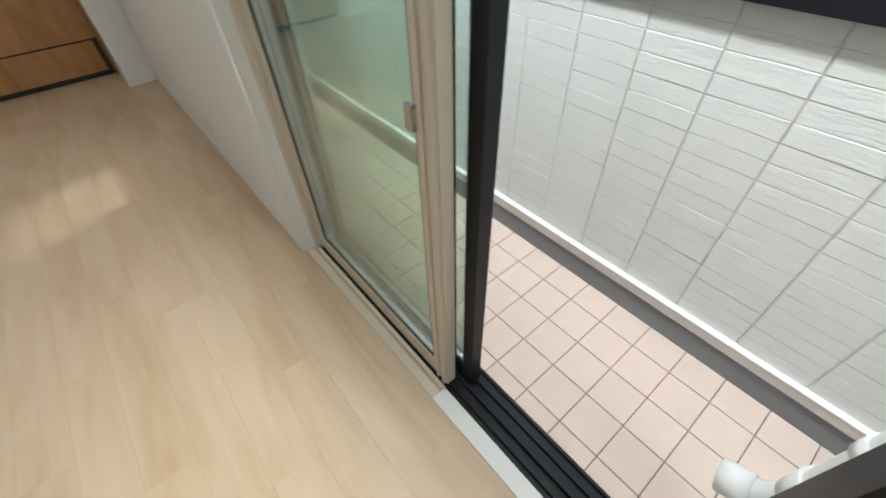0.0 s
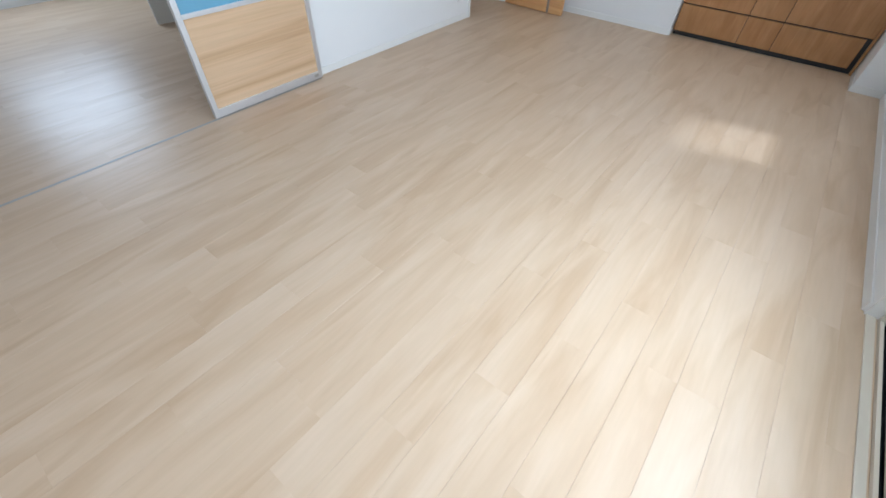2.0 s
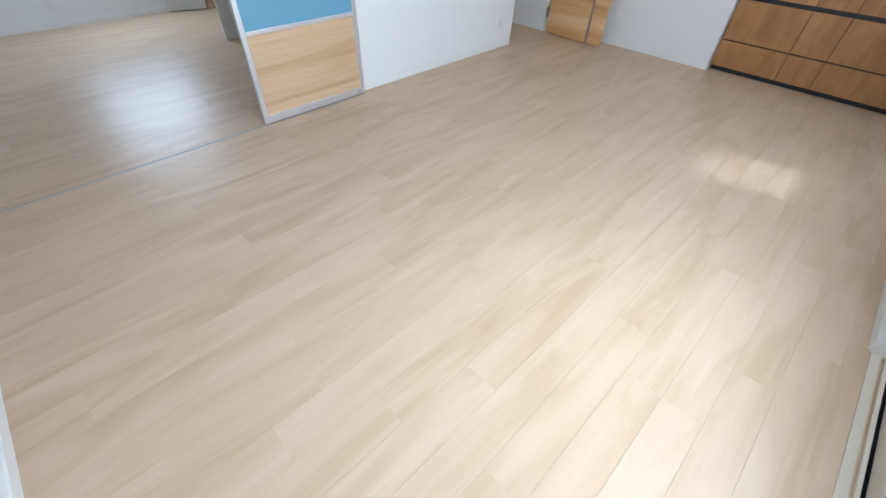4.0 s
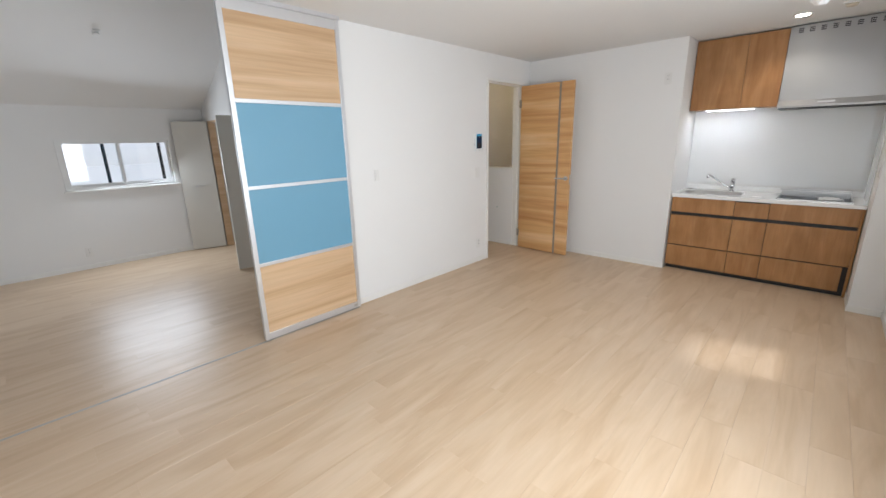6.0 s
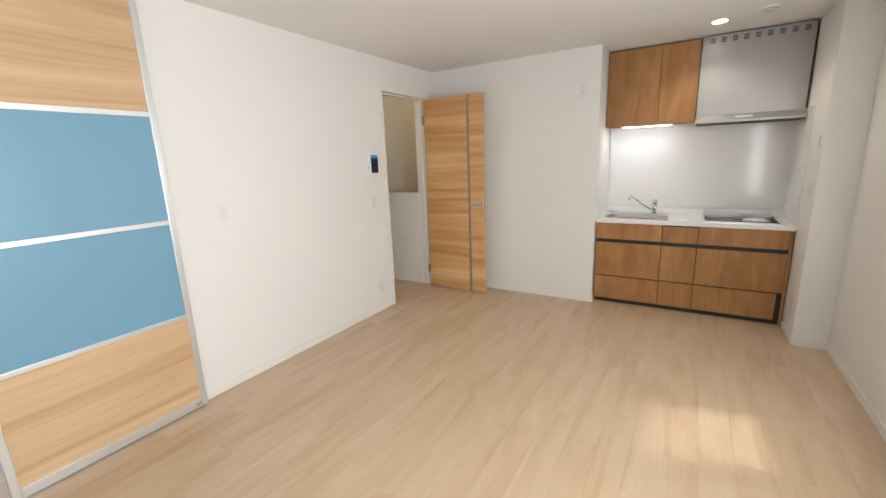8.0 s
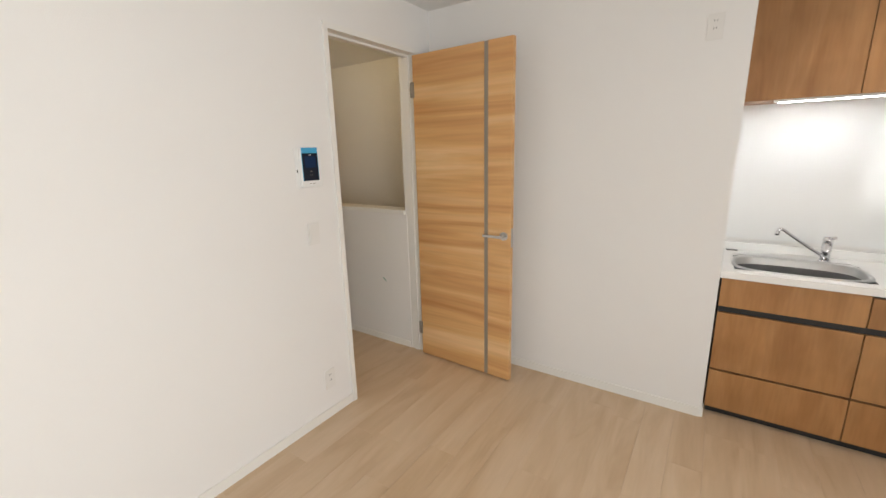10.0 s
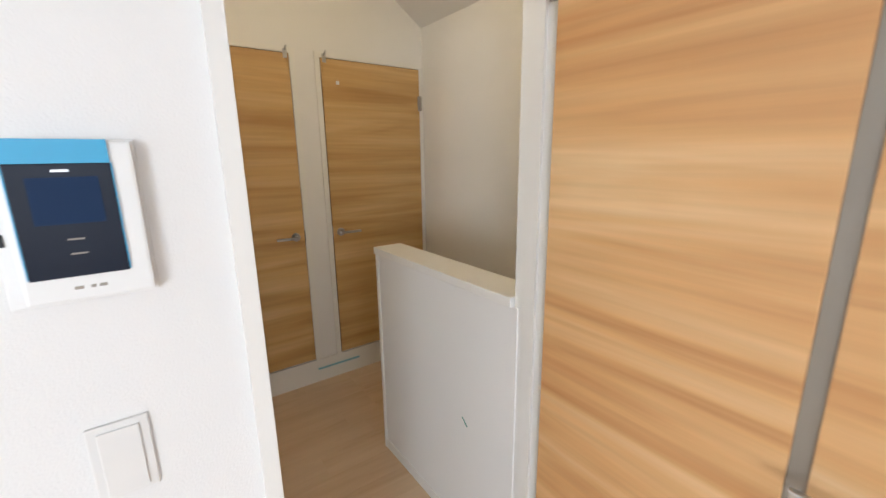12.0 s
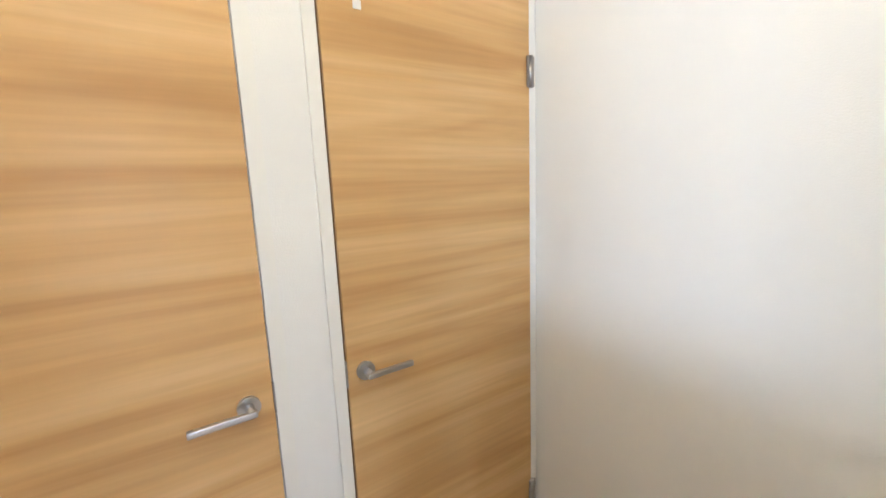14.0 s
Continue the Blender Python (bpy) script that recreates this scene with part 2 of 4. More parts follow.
def tube(name, points, r, mat, parent, label="", seg=6):
    cu = bpy.data.curves.new(name, "CURVE")
    cu.dimensions, cu.bevel_depth, cu.bevel_resolution, cu.use_fill_caps = "3D", r, 4, True
    sp = cu.splines.new("POLY")
    sp.points.add(len(points) - 1)
    for p, co in zip(sp.points, points):
        p.co = (*co, 1)
    tmp = bpy.data.objects.new(name, cu)
    me = bpy.data.meshes.new_from_object(tmp)
    bpy.data.objects.remove(tmp)
    me.materials.clear()
    me.materials.append(mat)
    for p in me.polygons:
        p.use_smooth = True
    ob = new(name, me)
    ob.parent = parent
    if label:
        ob["label"] = label
    return ob


# ---- large structure ----
H = 2.46
EAST = 3.603
NORTH = 0.923
SOUTH = -4.667
FAR = -3.69

structure("floor", solids((0.0, 3.78, SOUTH, 1.70, -0.12, -0.012), (FAR, 0.0, SOUTH, -1.0, -0.12, -0.012),
                          (-1.93, 0.0, -0.12, 0.865, -0.12, -0.012), (-1.93, -1.02, 0.865, 1.60, -0.12, -0.012)), SUBFLOOR,
          "pale oak plank flooring throughout the flat", "floor")
structure("wall_west", solids((-0.12, 0.0, -2.05, -0.24, 0, 3.4), (-0.12, 0.0, -0.24, -0.028, 0, H), (-0.12, 0.0, -0.028, 0.775, 2.19, H), (-0.12, 0.0, 0.775, 1.60, 0, H),
                              (-0.12, 0.0, SOUTH, -2.05, 2.46, 3.4)), WALLPAPER, "white papered wall beside the sliding partition", "wall")
structure("wall_north", solids((0.0, 1.84, NORTH, 1.04, 0, H), (1.72, 1.84, 1.04, 1.60, 0, H)), WALLPAPER, "white papered wall behind the open door", "wall")
structure("wall_kitchen", solids((1.72, 3.78, 1.60, 1.72, 0, H)), WALLPAPER, "white papered wall behind the kitchen", "wall")
structure("wall_column", solids((3.39, 3.78, 0.606, 1.60, 0, H)), WALLPAPER, "white papered pillar beside the kitchen", "wall")
WY0, WY1, WZ0, WZ1 = -0.95, -0.36, 0.875, 2.07
SY0, SY1, SZ1 = -3.775, -2.045, 2.06
structure("wall_east", solids((EAST, 3.78, WY1, 0.606, 0, H), (EAST, 3.78, WY0, WY1, 0, WZ0), (EAST, 3.78, WY0, WY1, WZ1, H),
                              (EAST, 3.78, SY1, WY0, 0, H), (EAST, 3.78, SY0, SY1, SZ1, H), (EAST, 3.78, SOUTH, SY0, 0, H)), WALLPAPER,
          "white papered wall with a sliding window and a slit window", "wall")
structure("wall_south", solids((FAR - 0.12, 3.78, SOUTH - 0.12, SOUTH, 0, 3.5)), WALLPAPER, "white papered wall", "wall")
structure("ceiling", solids((0.0, 3.78, SOUTH, 1.72, H, H + 0.12), (-0.12, 0.0, -0.24, 1.72, H, H + 0.12)), CEILING, "white papered ceiling", "ceiling")
# second room: low window wall, sloping ceiling, closet
LY0, LY1, LZ0, LZ1 = -3.61, -2.405, 1.0, 1.617
CW = -1.95
structure("wall_room_west", solids((FAR - 0.12, FAR, SOUTH, LY0, 0, 2.1), (FAR - 0.12, FAR, LY0, LY1, 0, LZ0), (FAR - 0.12, FAR, LY0, LY1, LZ1, 2.1),
                                   (FAR - 0.12, FAR, LY1, -1.0, 0, 2.1)), WALLPAPER, "white papered low wall with a window", "wall")
structure("wall_closet_front", solids((FAR, -3.54, CW, CW + 0.1, 0, 3.4), (-3.54, -2.0, CW, CW + 0.1, 1.84, 3.4), (-2.0, -0.12, CW, CW + 0.1, 0, 3.4)), WALLPAPER,
          "white papered wall above the closet doors", "wall")
structure("wall_closet_inside", solids((FAR, -0.12, -1.15, -1.05, 0, 2.55), (-1.95, -1.85, CW + 0.1, -1.15, 0, 2.55)), WALLPAPER, "plain inner closet wall", "wall")


bm = bmesh.new()
prof = [(FAR - 0.12, 1.933), (FAR, 2.0), (-1.2, 3.355), (-0.12, 3.355)]
rows = []
for y in (SOUTH, -1.05):
    rows.append([bm.verts.new((x, y, z)) for x, z in prof] + [bm.verts.new((x, y, z + 0.12)) for x, z in reversed(prof)])
n = len(rows[0])
for i in range(n):
    bm.faces.new((rows[0][i], rows[0][(i + 1) % n], rows[1][(i + 1) % n], rows[1][i]))
bm.faces.new(rows[0])
bm.faces.new(list(reversed(rows[1])))
bmesh.ops.recalc_face_normals(bm, faces=bm.faces)
structure("ceiling_room", bm, CEILING, "white papered ceiling that slopes down to the window", "ceiling")

# stair hall
HX = -1.915
structure("wall_hall_doors", solids((HX - 0.12, HX, -0.22, 1.72, 0, 3.1)), WALLPAPER, "white papered hall wall holding two doors", "wall")
structure("wall_hall_south", solids((HX, -0.12, -0.24, -0.12, 0, 3.1)), WALLPAPER, "white papered hall wall", "wall")
structure("wall_hall_north", solids((HX, 0.0, 1.60, 1.72, -2.4, 3.1)), WALLPAPER, "white papered stairwell wall", "wall")
structure("wall_hall_east", solids((-0.12, 0.0, -0.24, 1.60, H + 0.125, 3.1)), WALLPAPER, "white papered wall over the stair door", "wall")
structure("wall_stairwell", solids((-1.14, -1.02, 0.88, 1.60, -2.4, -0.12), (-0.12, 0.0, 0.76, 1.60, -2.4, -0.004), (-1.02, -0.12, 0.76, 0.88, -2.4, -0.12),
                                   (-1.14, 0.0, 0.76, 1.72, -2.52, -2.4)), WALLPAPER, "white papered stairwell lining below the floor", "wall")
structure("half_wall", solids((-1.043, -0.12, 0.74, 0.865, 0, 1.075)), WALLPAPER, "white papered half wall guarding the stairs", "wall")
tagged(part("half_wall_cap", boxed(-1.057, -0.137, 0.727, 0.878, 1.075, 1.108, bevel=0.004), TRIM), "cream painted cap on the half wall", "trim", kind="structure")
tagged(part("half_wall_trim", solids((-1.049, -1.031, 0.732, 0.74, 0.0, 1.075), (-1.031, -0.137, 0.735, 0.74, 0.0, 0.05)), TRIM), "white corner and skirting trim of the half wall", "trim", kind="structure")
bm = bmesh.new()
prof = [(1.60, 2.405), (0.95, 2.86), (-0.24, 2.86)]
rows = []
for x in (HX, -0.12):
    rows.append([bm.verts.new((x, y, z)) for y, z in prof] + [bm.verts.new((x, y, z + 0.12)) for y, z in reversed(prof)])
n = len(rows[0])
for i in range(n):
    bm.faces.new((rows[0][i], rows[0][(i + 1) % n], rows[1][(i + 1) % n], rows[1][i]))
bm.faces.new(rows[0])
bm.faces.new(list(reversed(rows[1])))
bmesh.ops.recalc_face_normals(bm, faces=bm.faces)
structure("ceiling_hall", bm, CEILING, "white papered sloping hall ceiling", "ceiling")

# skirting
BH, BT = 0.055, 0.008
structure("baseboard", solids((0.08, EAST - BT, SOUTH, SOUTH + BT, 0, BH), (0.0, BT, -2.04, -0.03, 0, BH), (BT, 1.832, NORTH - BT, NORTH, 0, BH), (1.84, 1.84 + BT, NORTH, 0.99, 0, BH),
                              (3.398, EAST - BT, 0.606 - BT, 0.606, 0, BH), (3.382, 3.39, 0.606 - BT, 1.0, 0, BH), (EAST - BT, EAST, -2.04, 0.598, 0, BH), (EAST - BT, EAST, SOUTH, -3.745, 0, BH),
                              (FAR, FAR + BT, SOUTH, CW, 0, BH), (-1.96, -0.12, CW - BT, CW, 0, BH),
                              (HX, -0.16, -0.12, -0.12 + BT, 0, BH)), TRIM, "thin white skirting along the walls", "baseboard")
structure("hall_sill_board", solids((HX, HX + 0.010, -0.11, 1.60, 0.0, 0.165)), TRIM, "white board under the hall doors", "trim")

# door opening to the hall
structure("door_frame", solids((-0.135, 0.012, -0.028, 0.0, 0, 2.19), (-0.135, 0.012, 0.745, 0.775, 0, 2.19), (-0.135, 0.012, 0.0, 0.745, 2.16, 2.19),
                               (-0.09, -0.05, 0.0, 0.012, 0, 2.16), (-0.09, -0.05, 0.735, 0.745, 0, 2.16), (-0.09, -0.05, 0.012, 0.735, 2.148, 2.16)), TRIM, "white painted door frame", "trim")

# ---- balcony ----
BX = 4.462
BZ = -0.02
structure("balcony_floor", solids((3.78, BX + 0.14, -5.2, -0.5, BZ - 0.16, BZ - 0.008)), GROUT, "pink-beige tiled balcony floor", "floor")
structure("balcony_kerb", solids((BX - 0.012, BX + 0.02, -5.2, -0.5, BZ - 0.01, 0.098)), GREY_KERB, "grey waterproof upstand along the balcony wall", "kerb")
structure("balcony_kerb_cap", solids((BX - 0.022, BX + 0.02, -5.2, -0.5, 0.098, 0.140)), KERB_CAP, "beige flashing over the upstand", "trim")
structure("balcony_kerb_lip", solids((BX - 0.024, BX + 0.004, -5.2, -0.5, 0.1405, 0.146)), WHITE_PVC, "white edge of the flashing", "trim")
parapet = structure("balcony_wall", solids((BX + 0.0065, BX + 0.14, -5.2, -0.5, 0.141, 1.085), (BX + 0.021, BX + 0.14, -5.2, -0.5, BZ - 0.1, 0.141)), SIDING_JOINT, "off-white brick-pattern siding on the balcony wall", "wall")
structure("balcony_wall_cap", solids((BX - 0.03, BX + 0.19, -5.2, -0.5, 1.085, 1.185)), BLACK_ALU, "black metal coping of the balcony wall", "trim")
structure("house_wall", solids((3.78, 3.84, SOUTH - 0.12, SY0 - 0.05, -0.2, 2.7), (3.78, 3.84, SY1 + 0.05, WY0 - 0.03, -0.2, 2.7), (3.78, 3.84, WY1 + 0.03, 1.72, -0.2, 2.7)), CONCRETE, "pale rendered outer wall of the house", "wall")
structure("ground", solids((-60, 60, -60, 60, -3.2, -3.1)), CONCRETE, "pale paved ground between the houses", "ground")
# neighbouring house behind the room window
structure("backdrop", solids((-7.6, -7.4, -9, 3, -3.1, 1.15), (-8.3, -8.1, -9, 3, -3.1, 6.0)), CONCRETE, "pale neighbouring house wall", "backdrop")

# ---- sliding partition ----
PX, PY0, PY1, PZ1 = 0.030, -2.957, -2.051, 2.43
partition = thing("sliding_partition", "tall sliding partition panel with oak and blue fields in a silver frame", "sliding door", at=(PX, PY0, 0))
PW = PY1 - PY0
part("stile", boxed(0, 0.034, 0, 0.034, 0.012, PZ1, bevel=0.003), ALU, partition)
part("stile", boxed(0, 0.034, PW - 0.034, PW, 0.012, PZ1, bevel=0.003), ALU, partition)
for z0, z1 in ((0.012, 0.066), (0.608, 0.634), (1.188, 1.214), (1.784, 1.812), (PZ1 - 0.07, PZ1 - 0.001)):
    part("rail", boxed(0.001, 0.033, 0.034, PW - 0.034, z0, z1, bevel=0.002), ALU, partition)
for z0, z1, mat, lab in ((0.066, 0.608, PANEL_WOOD, "pale oak field"), (0.634, 1.188, BLUE, "translucent blue field"),
                         (1.214, 1.784, BLUE, "translucent blue field"), (1.812, PZ1 - 0.07, PANEL_WOOD, "pale oak field")):
    part("field", boxed(0.010, 0.024, 0.034, PW - 0.034, z0, z1), mat, partition, lab)
part("latch", boxed(0.033, 0.037, PW - 0.075, PW - 0.040, 0.030, 0.050, bevel=0.001), STEEL, partition)
tagged(part("ceiling_track", solids((0.006, 0.016, SOUTH, -2.048, 2.43, H), (0.064, 0.074, SOUTH, -2.048, 2.43, H), (0.016, 0.064, SOUTH, -2.048, 2.445, H)), ALU),
       "silver overhead track of the sliding partition", "track", kind="structure")
tagged(part("floor_track", solids((0.040, 0.044, SOUTH, -2.06, -0.004, 0.0014), (0.054, 0.058, SOUTH, -2.06, -0.004, 0.0014), (0.044, 0.054, SOUTH, -2.06, -0.006, 0.0004)), TRACK_GREY),
       "thin silver floor track of the sliding partition", "track", kind="structure")

# ---- doors ----


def lever(parent, flip=1, label="brushed steel lever handle"):
    """A lever on a round rose, in the face's own axes: x along the door, y out of its face, z up."""
    ob = part("handle", rodded((0, 0, 0), (0, 0.010, 0), 0.026, seg=32), STEEL, parent, label, smooth=True)
    part("neck", rodded((0, 0.010, 0), (0, 0.046, 0), 0.010), STEEL, ob, smooth=True)
    part("grip", box(bmesh.new(), min(0.012 * -flip, 0.128 * flip), max(0.012 * -flip, 0.128 * flip), 0.038, 0.052, -0.008, 0.008, bevel=0.004), STEEL, ob)
    return ob


def hinge(parent, at, axis_r=0.007, turn=0.0):
    ob = part("hinge", rodded((0, 0, -0.05), (0, 0, 0.05), axis_r), HINGE_STEEL, parent, smooth=True)
    part("hinge_leaf", boxed(-0.016, 0.016, -0.0025, 0.0025, -0.048, 0.048), HINGE_STEEL, ob)
    ob.matrix_basis = pose(*at, 0, 0, turn)
    return ob


# living-room door, open into the room at a right angle
DY = 0.742
door = thing("door_1", "open honey-oak door with a narrow grey inset strip", "door", at=(0.012, DY, 0), turn=-2.0)
door["kind"] = "structure"
DW, DZ = 0.735, 2.145
part("leaf", boxed(0.0, 0.545, -0.036, 0.0, 0.010, DZ, bevel=0.0015), DOOR_WOOD, door)
part("leaf", boxed(0.575, DW, -0.036, 0.0, 0.010, DZ, bevel=0.0015), DOOR_WOOD, door)
part("inset_strip", boxed(0.5455, 0.5745, -0.030, -0.006, 0.011, DZ - 0.001), PLASTIC_GREY, door, "grey recessed strip")
h = lever(door)
h.matrix_basis = pose(0.69, -0.036, 1.0) @ Matrix.Rotation(math.pi, 4, "Z")
h2_ = lever(door, -1)
h2_.matrix_basis = pose(0.69, 0.0, 1.0)
part("latch_plate", boxed(DW, DW + 0.003, -0.030, -0.008, 0.93, 1.05), STEEL, door)
for z in (0.22, 1.93):
    hinge(door, (-0.006, -0.038, z), 0.005)

# hall doors, closed
for nm, y0, y1, hinge_y, lever_y, flip in (("door_2", -0.085, 0.660, -0.085, 0.604, 1), ("door_3", 0.852, 1.560, 1.560, 0.902, -1)):
    d = thing(nm, "closed honey-oak flush door with a steel lever", "door", "hall doors", at=(HX, y0, 0))
    d["kind"] = "structure"
    w = y1 - y0
    part("leaf", boxed(0.004, 0.016, 0, w, 0.165 + 0.012, 2.125, bevel=0.001), HALL_DOOR_WOOD, d)
    part("gap", solids((0.001, 0.008, -0.002, 0.0, 0.17, 2.13), (0.001, 0.008, w, w + 0.002, 0.17, 2.13), (0.001, 0.008, 0, w, 2.125, 2.129)), DARK_EDGE, d, "dark gap round the leaf")
    h = lever(d, 1 if flip == 1 else -1)
    h.matrix_basis = pose(0.016, lever_y - y0, 1.042) @ Matrix.Rotation(-math.pi / 2, 4, "Z")
    for z in (0.33, 1.90):
        hinge(d, (0.022, hinge_y - y0, z), 0.009, 90)
    latch_y = w + 0.001 if flip == 1 else -0.005
    part("latch_slot", boxed(0.004, 0.0172, latch_y, latch_y + 0.004, 1.005, 1.08), HINGE_STEEL, d, "dark steel latch edge")
    stop_y = w - 0.02 if flip == 1 else 0.02
    st = part("door_stop", boxed(0.016, 0.022, stop_y - 0.012, stop_y + 0.012, 2.10, 2.15, bevel=0.001), STEEL, d)
    part("hook", rodded((0.02, stop_y, 2.14), (0.05, stop_y, 2.16), 0.006), STEEL, st, smooth=True)
part("status_window", boxed(0.0162, 0.0185, 0.088, 0.110, 1.978, 2.000, bevel=0.001), WHITE_PVC, bpy.data.objects["door_3"], "small white square pane")
structure("hall_door_frame", solids((HX, HX + 0.012, -0.118, -0.090, 0.165, 2.16), (HX, HX + 0.010, 0.665, 0.700, 0.165, 2.16), (HX, HX + 0.010, 0.815, 0.847, 0.165, 2.16),
                                    (HX, HX + 0.012, 1.565, 1.595, 0.165, 2.16), (HX, HX + 0.012, -0.090, 0.665, 2.131, 2.16), (HX, HX + 0.012, 0.847, 1.565, 2.131, 2.16)), TRIM, "white frames of the hall doors", "trim")
for y0, y1, dz in ((0.673, 0.98, 0.012), (0.22, 0.30, 0.0)):
    bm = bmesh.new()
    box(bm, HX + 0.0105, HX + 0.0115, y0, y1, 0.088, 0.098 + dz * 0.3)
    tagged(part("masking_tape", bm, CYAN_TAPE), "strip of pale blue masking tape on the white board", "tape")
bm = boxed(-0.020, 0.020, 0.7385, 0.7398, -0.003, 0.003)
bmesh.ops.rotate(bm, verts=bm.verts, cent=(0, 0, 0), matrix=Matrix.Rotation(radians(42), 3, "Y"))
bmesh.ops.translate(bm, verts=bm.verts, vec=(-0.374, 0, 0.535))
tagged(part("marker_tape", bm, GREEN_MARK), "small green mark on the half wall", "tape")

# ---- kitchen ----
KX0, KX1, KF = 1.848, 3.382, 0.985
KB = 1.598
base = thing("kitchen_base_unit", "brown oak kitchen base unit with three columns of drawers", "kitchen unit", at=(KX0, KF, 0))
KW = KX1 - KX0
part("carcass", boxed(0.004, KW - 0.004, 0.024, KB - KF, 0.040, 0.825), GRAPHITE, base, "black carcass")
part("plinth", boxed(0.01, KW - 0.01, 0.034, 0.060, 0.0, 0.040), GRAPHITE, base, "black recessed plinth")
cols = ((0.004, 0.585), (0.590, 0.870), (0.875, KW - 0.022))
for a, b in cols:
    for z0, z1 in ((0.664, 0.822), (0.290, 0.628), (0.046, 0.278)):
        top = z1 if not (a == cols[1][0] and z1 > 0.8) else 0.812
        end = b - 0.036 if a == cols[2][0] and z1 < 0.3 else b
        part("drawer_front", boxed(a, end, 0.0, 0.022, z0, top, bevel=0.0015), CABINET_WOOD, base)
part("grip_channel", boxed(0.004, KW - 0.022, 0.012, 0.030, 0.630, 0.662), GRAPHITE, base, "black grip channel")
part("end_panel", boxed(KW - 0.020, KW, -0.002, KB - KF, 0.0, 0.825, bevel=0.001), CABINET_WOOD, base)

worktop = thing("worktop", "white solid worktop with a low back ledge", "worktop", at=(1.842, KF - 0.012, 0.827))
WW = 3.388 - 1.842
SX0, SX1, SY_0, SY_1 = 0.06, 0.62, 0.085, 0.44
CX0, CX1, CY0, CY1 = 0.905, 1.455, 0.06, 0.52
WD = KB - (KF - 0.012)


def grid_slab(xs, ys, holes, z0, z1):
    """One slab over a grid of cells, some of them cut out."""
    bm = bmesh.new()
    vs = {(i, j, k): bm.verts.new((x, y, z)) for i, x in enumerate(xs) for j, y in enumerate(ys) for k, z in enumerate((z0, z1))}
    full = {(i, j) for i in range(len(xs) - 1) for j in range(len(ys) - 1)} - set(holes)
    for i, j in full:
        for k in (0, 1):
            bm.faces.new([vs[i + a, j + b, k] for a, b in ((0, 0), (1, 0), (1, 1), (0, 1))])
        for di, dj, a, b in ((-1, 0, (0, 0), (0, 1)), (1, 0, (1, 0), (1, 1)), (0, -1, (0, 0), (1, 0)), (0, 1, (0, 1), (1, 1))):
            if (i + di, j + dj) not in full:
                bm.faces.new((vs[i + a[0], j + a[1], 0], vs[i + b[0], j + b[1], 0], vs[i + b[0], j + b[1], 1], vs[i + a[0], j + a[1], 1]))
    bmesh.ops.recalc_face_normals(bm, faces=bm.faces)
    return bm


bm = grid_slab((0, SX0, SX1, CX0, CX1, WW), (0, CY0, SY_0, SY_1, CY1, WD), ((1, 2), (3, 1), (3, 2), (3, 3)), 0, 0.036)
part("slab", bm, WORKTOP, worktop)
part("back_ledge", boxed(0, WW, WD - 0.02, WD - 0.001, 0.036, 0.086, bevel=0.003), WORKTOP, worktop)

sink = thing("kitchen_sink", "oval stainless steel sink set into the worktop", "sink", at=(1.842, KF - 0.012, 0.863))
bm = bmesh.new()
seg = 40
cx, cy, ax, ay = (SX0 + SX1) / 2, (SY_0 + SY_1) / 2, (SX1 - SX0) / 2, (SY_1 - SY_0) / 2


def superellipse(f, k, z, p=3.2):
    ring = []
    for i in range(seg):
        t = 2 * math.pi * i / seg
        c, s_ = math.cos(t), math.sin(t)
        ring.append(bm.verts.new((cx + k * (ax - f) * math.copysign(abs(c) ** (2 / p), c), cy + k * (ay - f) * math.copysign(abs(s_) ** (2 / p), s_), z)))
    return ring


rings = [superellipse(-0.012, 1, 0.0005, 4), superellipse(-0.007, 1, 0.004, 4), superellipse(0.004, 1, 0.004), superellipse(0.009, 1, -0.002), superellipse(0.016, 1, -0.12), superellipse(0.05, 0.98, -0.165), superellipse(0.05, 0.2, -0.172)]
for a, b in zip(rings, rings[1:]):
    for i in range(seg):
        bm.faces.new((a[i], a[(i + 1) % seg], b[(i + 1) % seg], b[i]))
bm.faces.new(rings[-1])
bmesh.ops.recalc_face_normals(bm, faces=bm.faces)
part("bowl", bm, STEEL, sink, smooth=True)
part("drain", rodded((cx, cy, -0.1725), (cx, cy, -0.166), 0.045, seg=28), CHROME, sink)
part("rim_ledge", boxed(cx - 0.26, cx + 0.26, SY_1 + 0.0225, SY_1 + 0.085, 0.0, 0.003, bevel=0.001), STEEL, sink)

tap = thing("kitchen_tap", "chrome lever tap with a long swivel spout", "tap", at=(2.325, KF + 0.46, 0.863))
part("base_ring", rodded((0, 0, 0), (0, 0, 0.014), 0.030, 0.026, 28), CHROME, tap, smooth=True)
part("body", rodded((0, 0, 0.012), (0, 0, 0.115), 0.021, 0.023, 28), CHROME, tap, smooth=True)
part("lever_cap", rod(rodded((0, 0, 0.115), (0, 0, 0.145), 0.024, 0.020, 28), (0, -0.005, 0.140), (0.02, -0.05, 0.150), 0.008), CHROME, tap, smooth=True)
tube("spout", [(-0.012, -0.004, 0.035), (-0.06, -0.02, 0.068), (-0.15, -0.05, 0.135), (-0.205, -0.068, 0.178), (-0.218, -0.072, 0.184), (-0.230, -0.076, 0.180), (-0.234, -0.077, 0.168)], 0.0085, CHROME, tap)
part("nozzle", rodded((-0.234, -0.077, 0.172), (-0.234, -0.077, 0.150), 0.012), CHROME, tap, smooth=True)

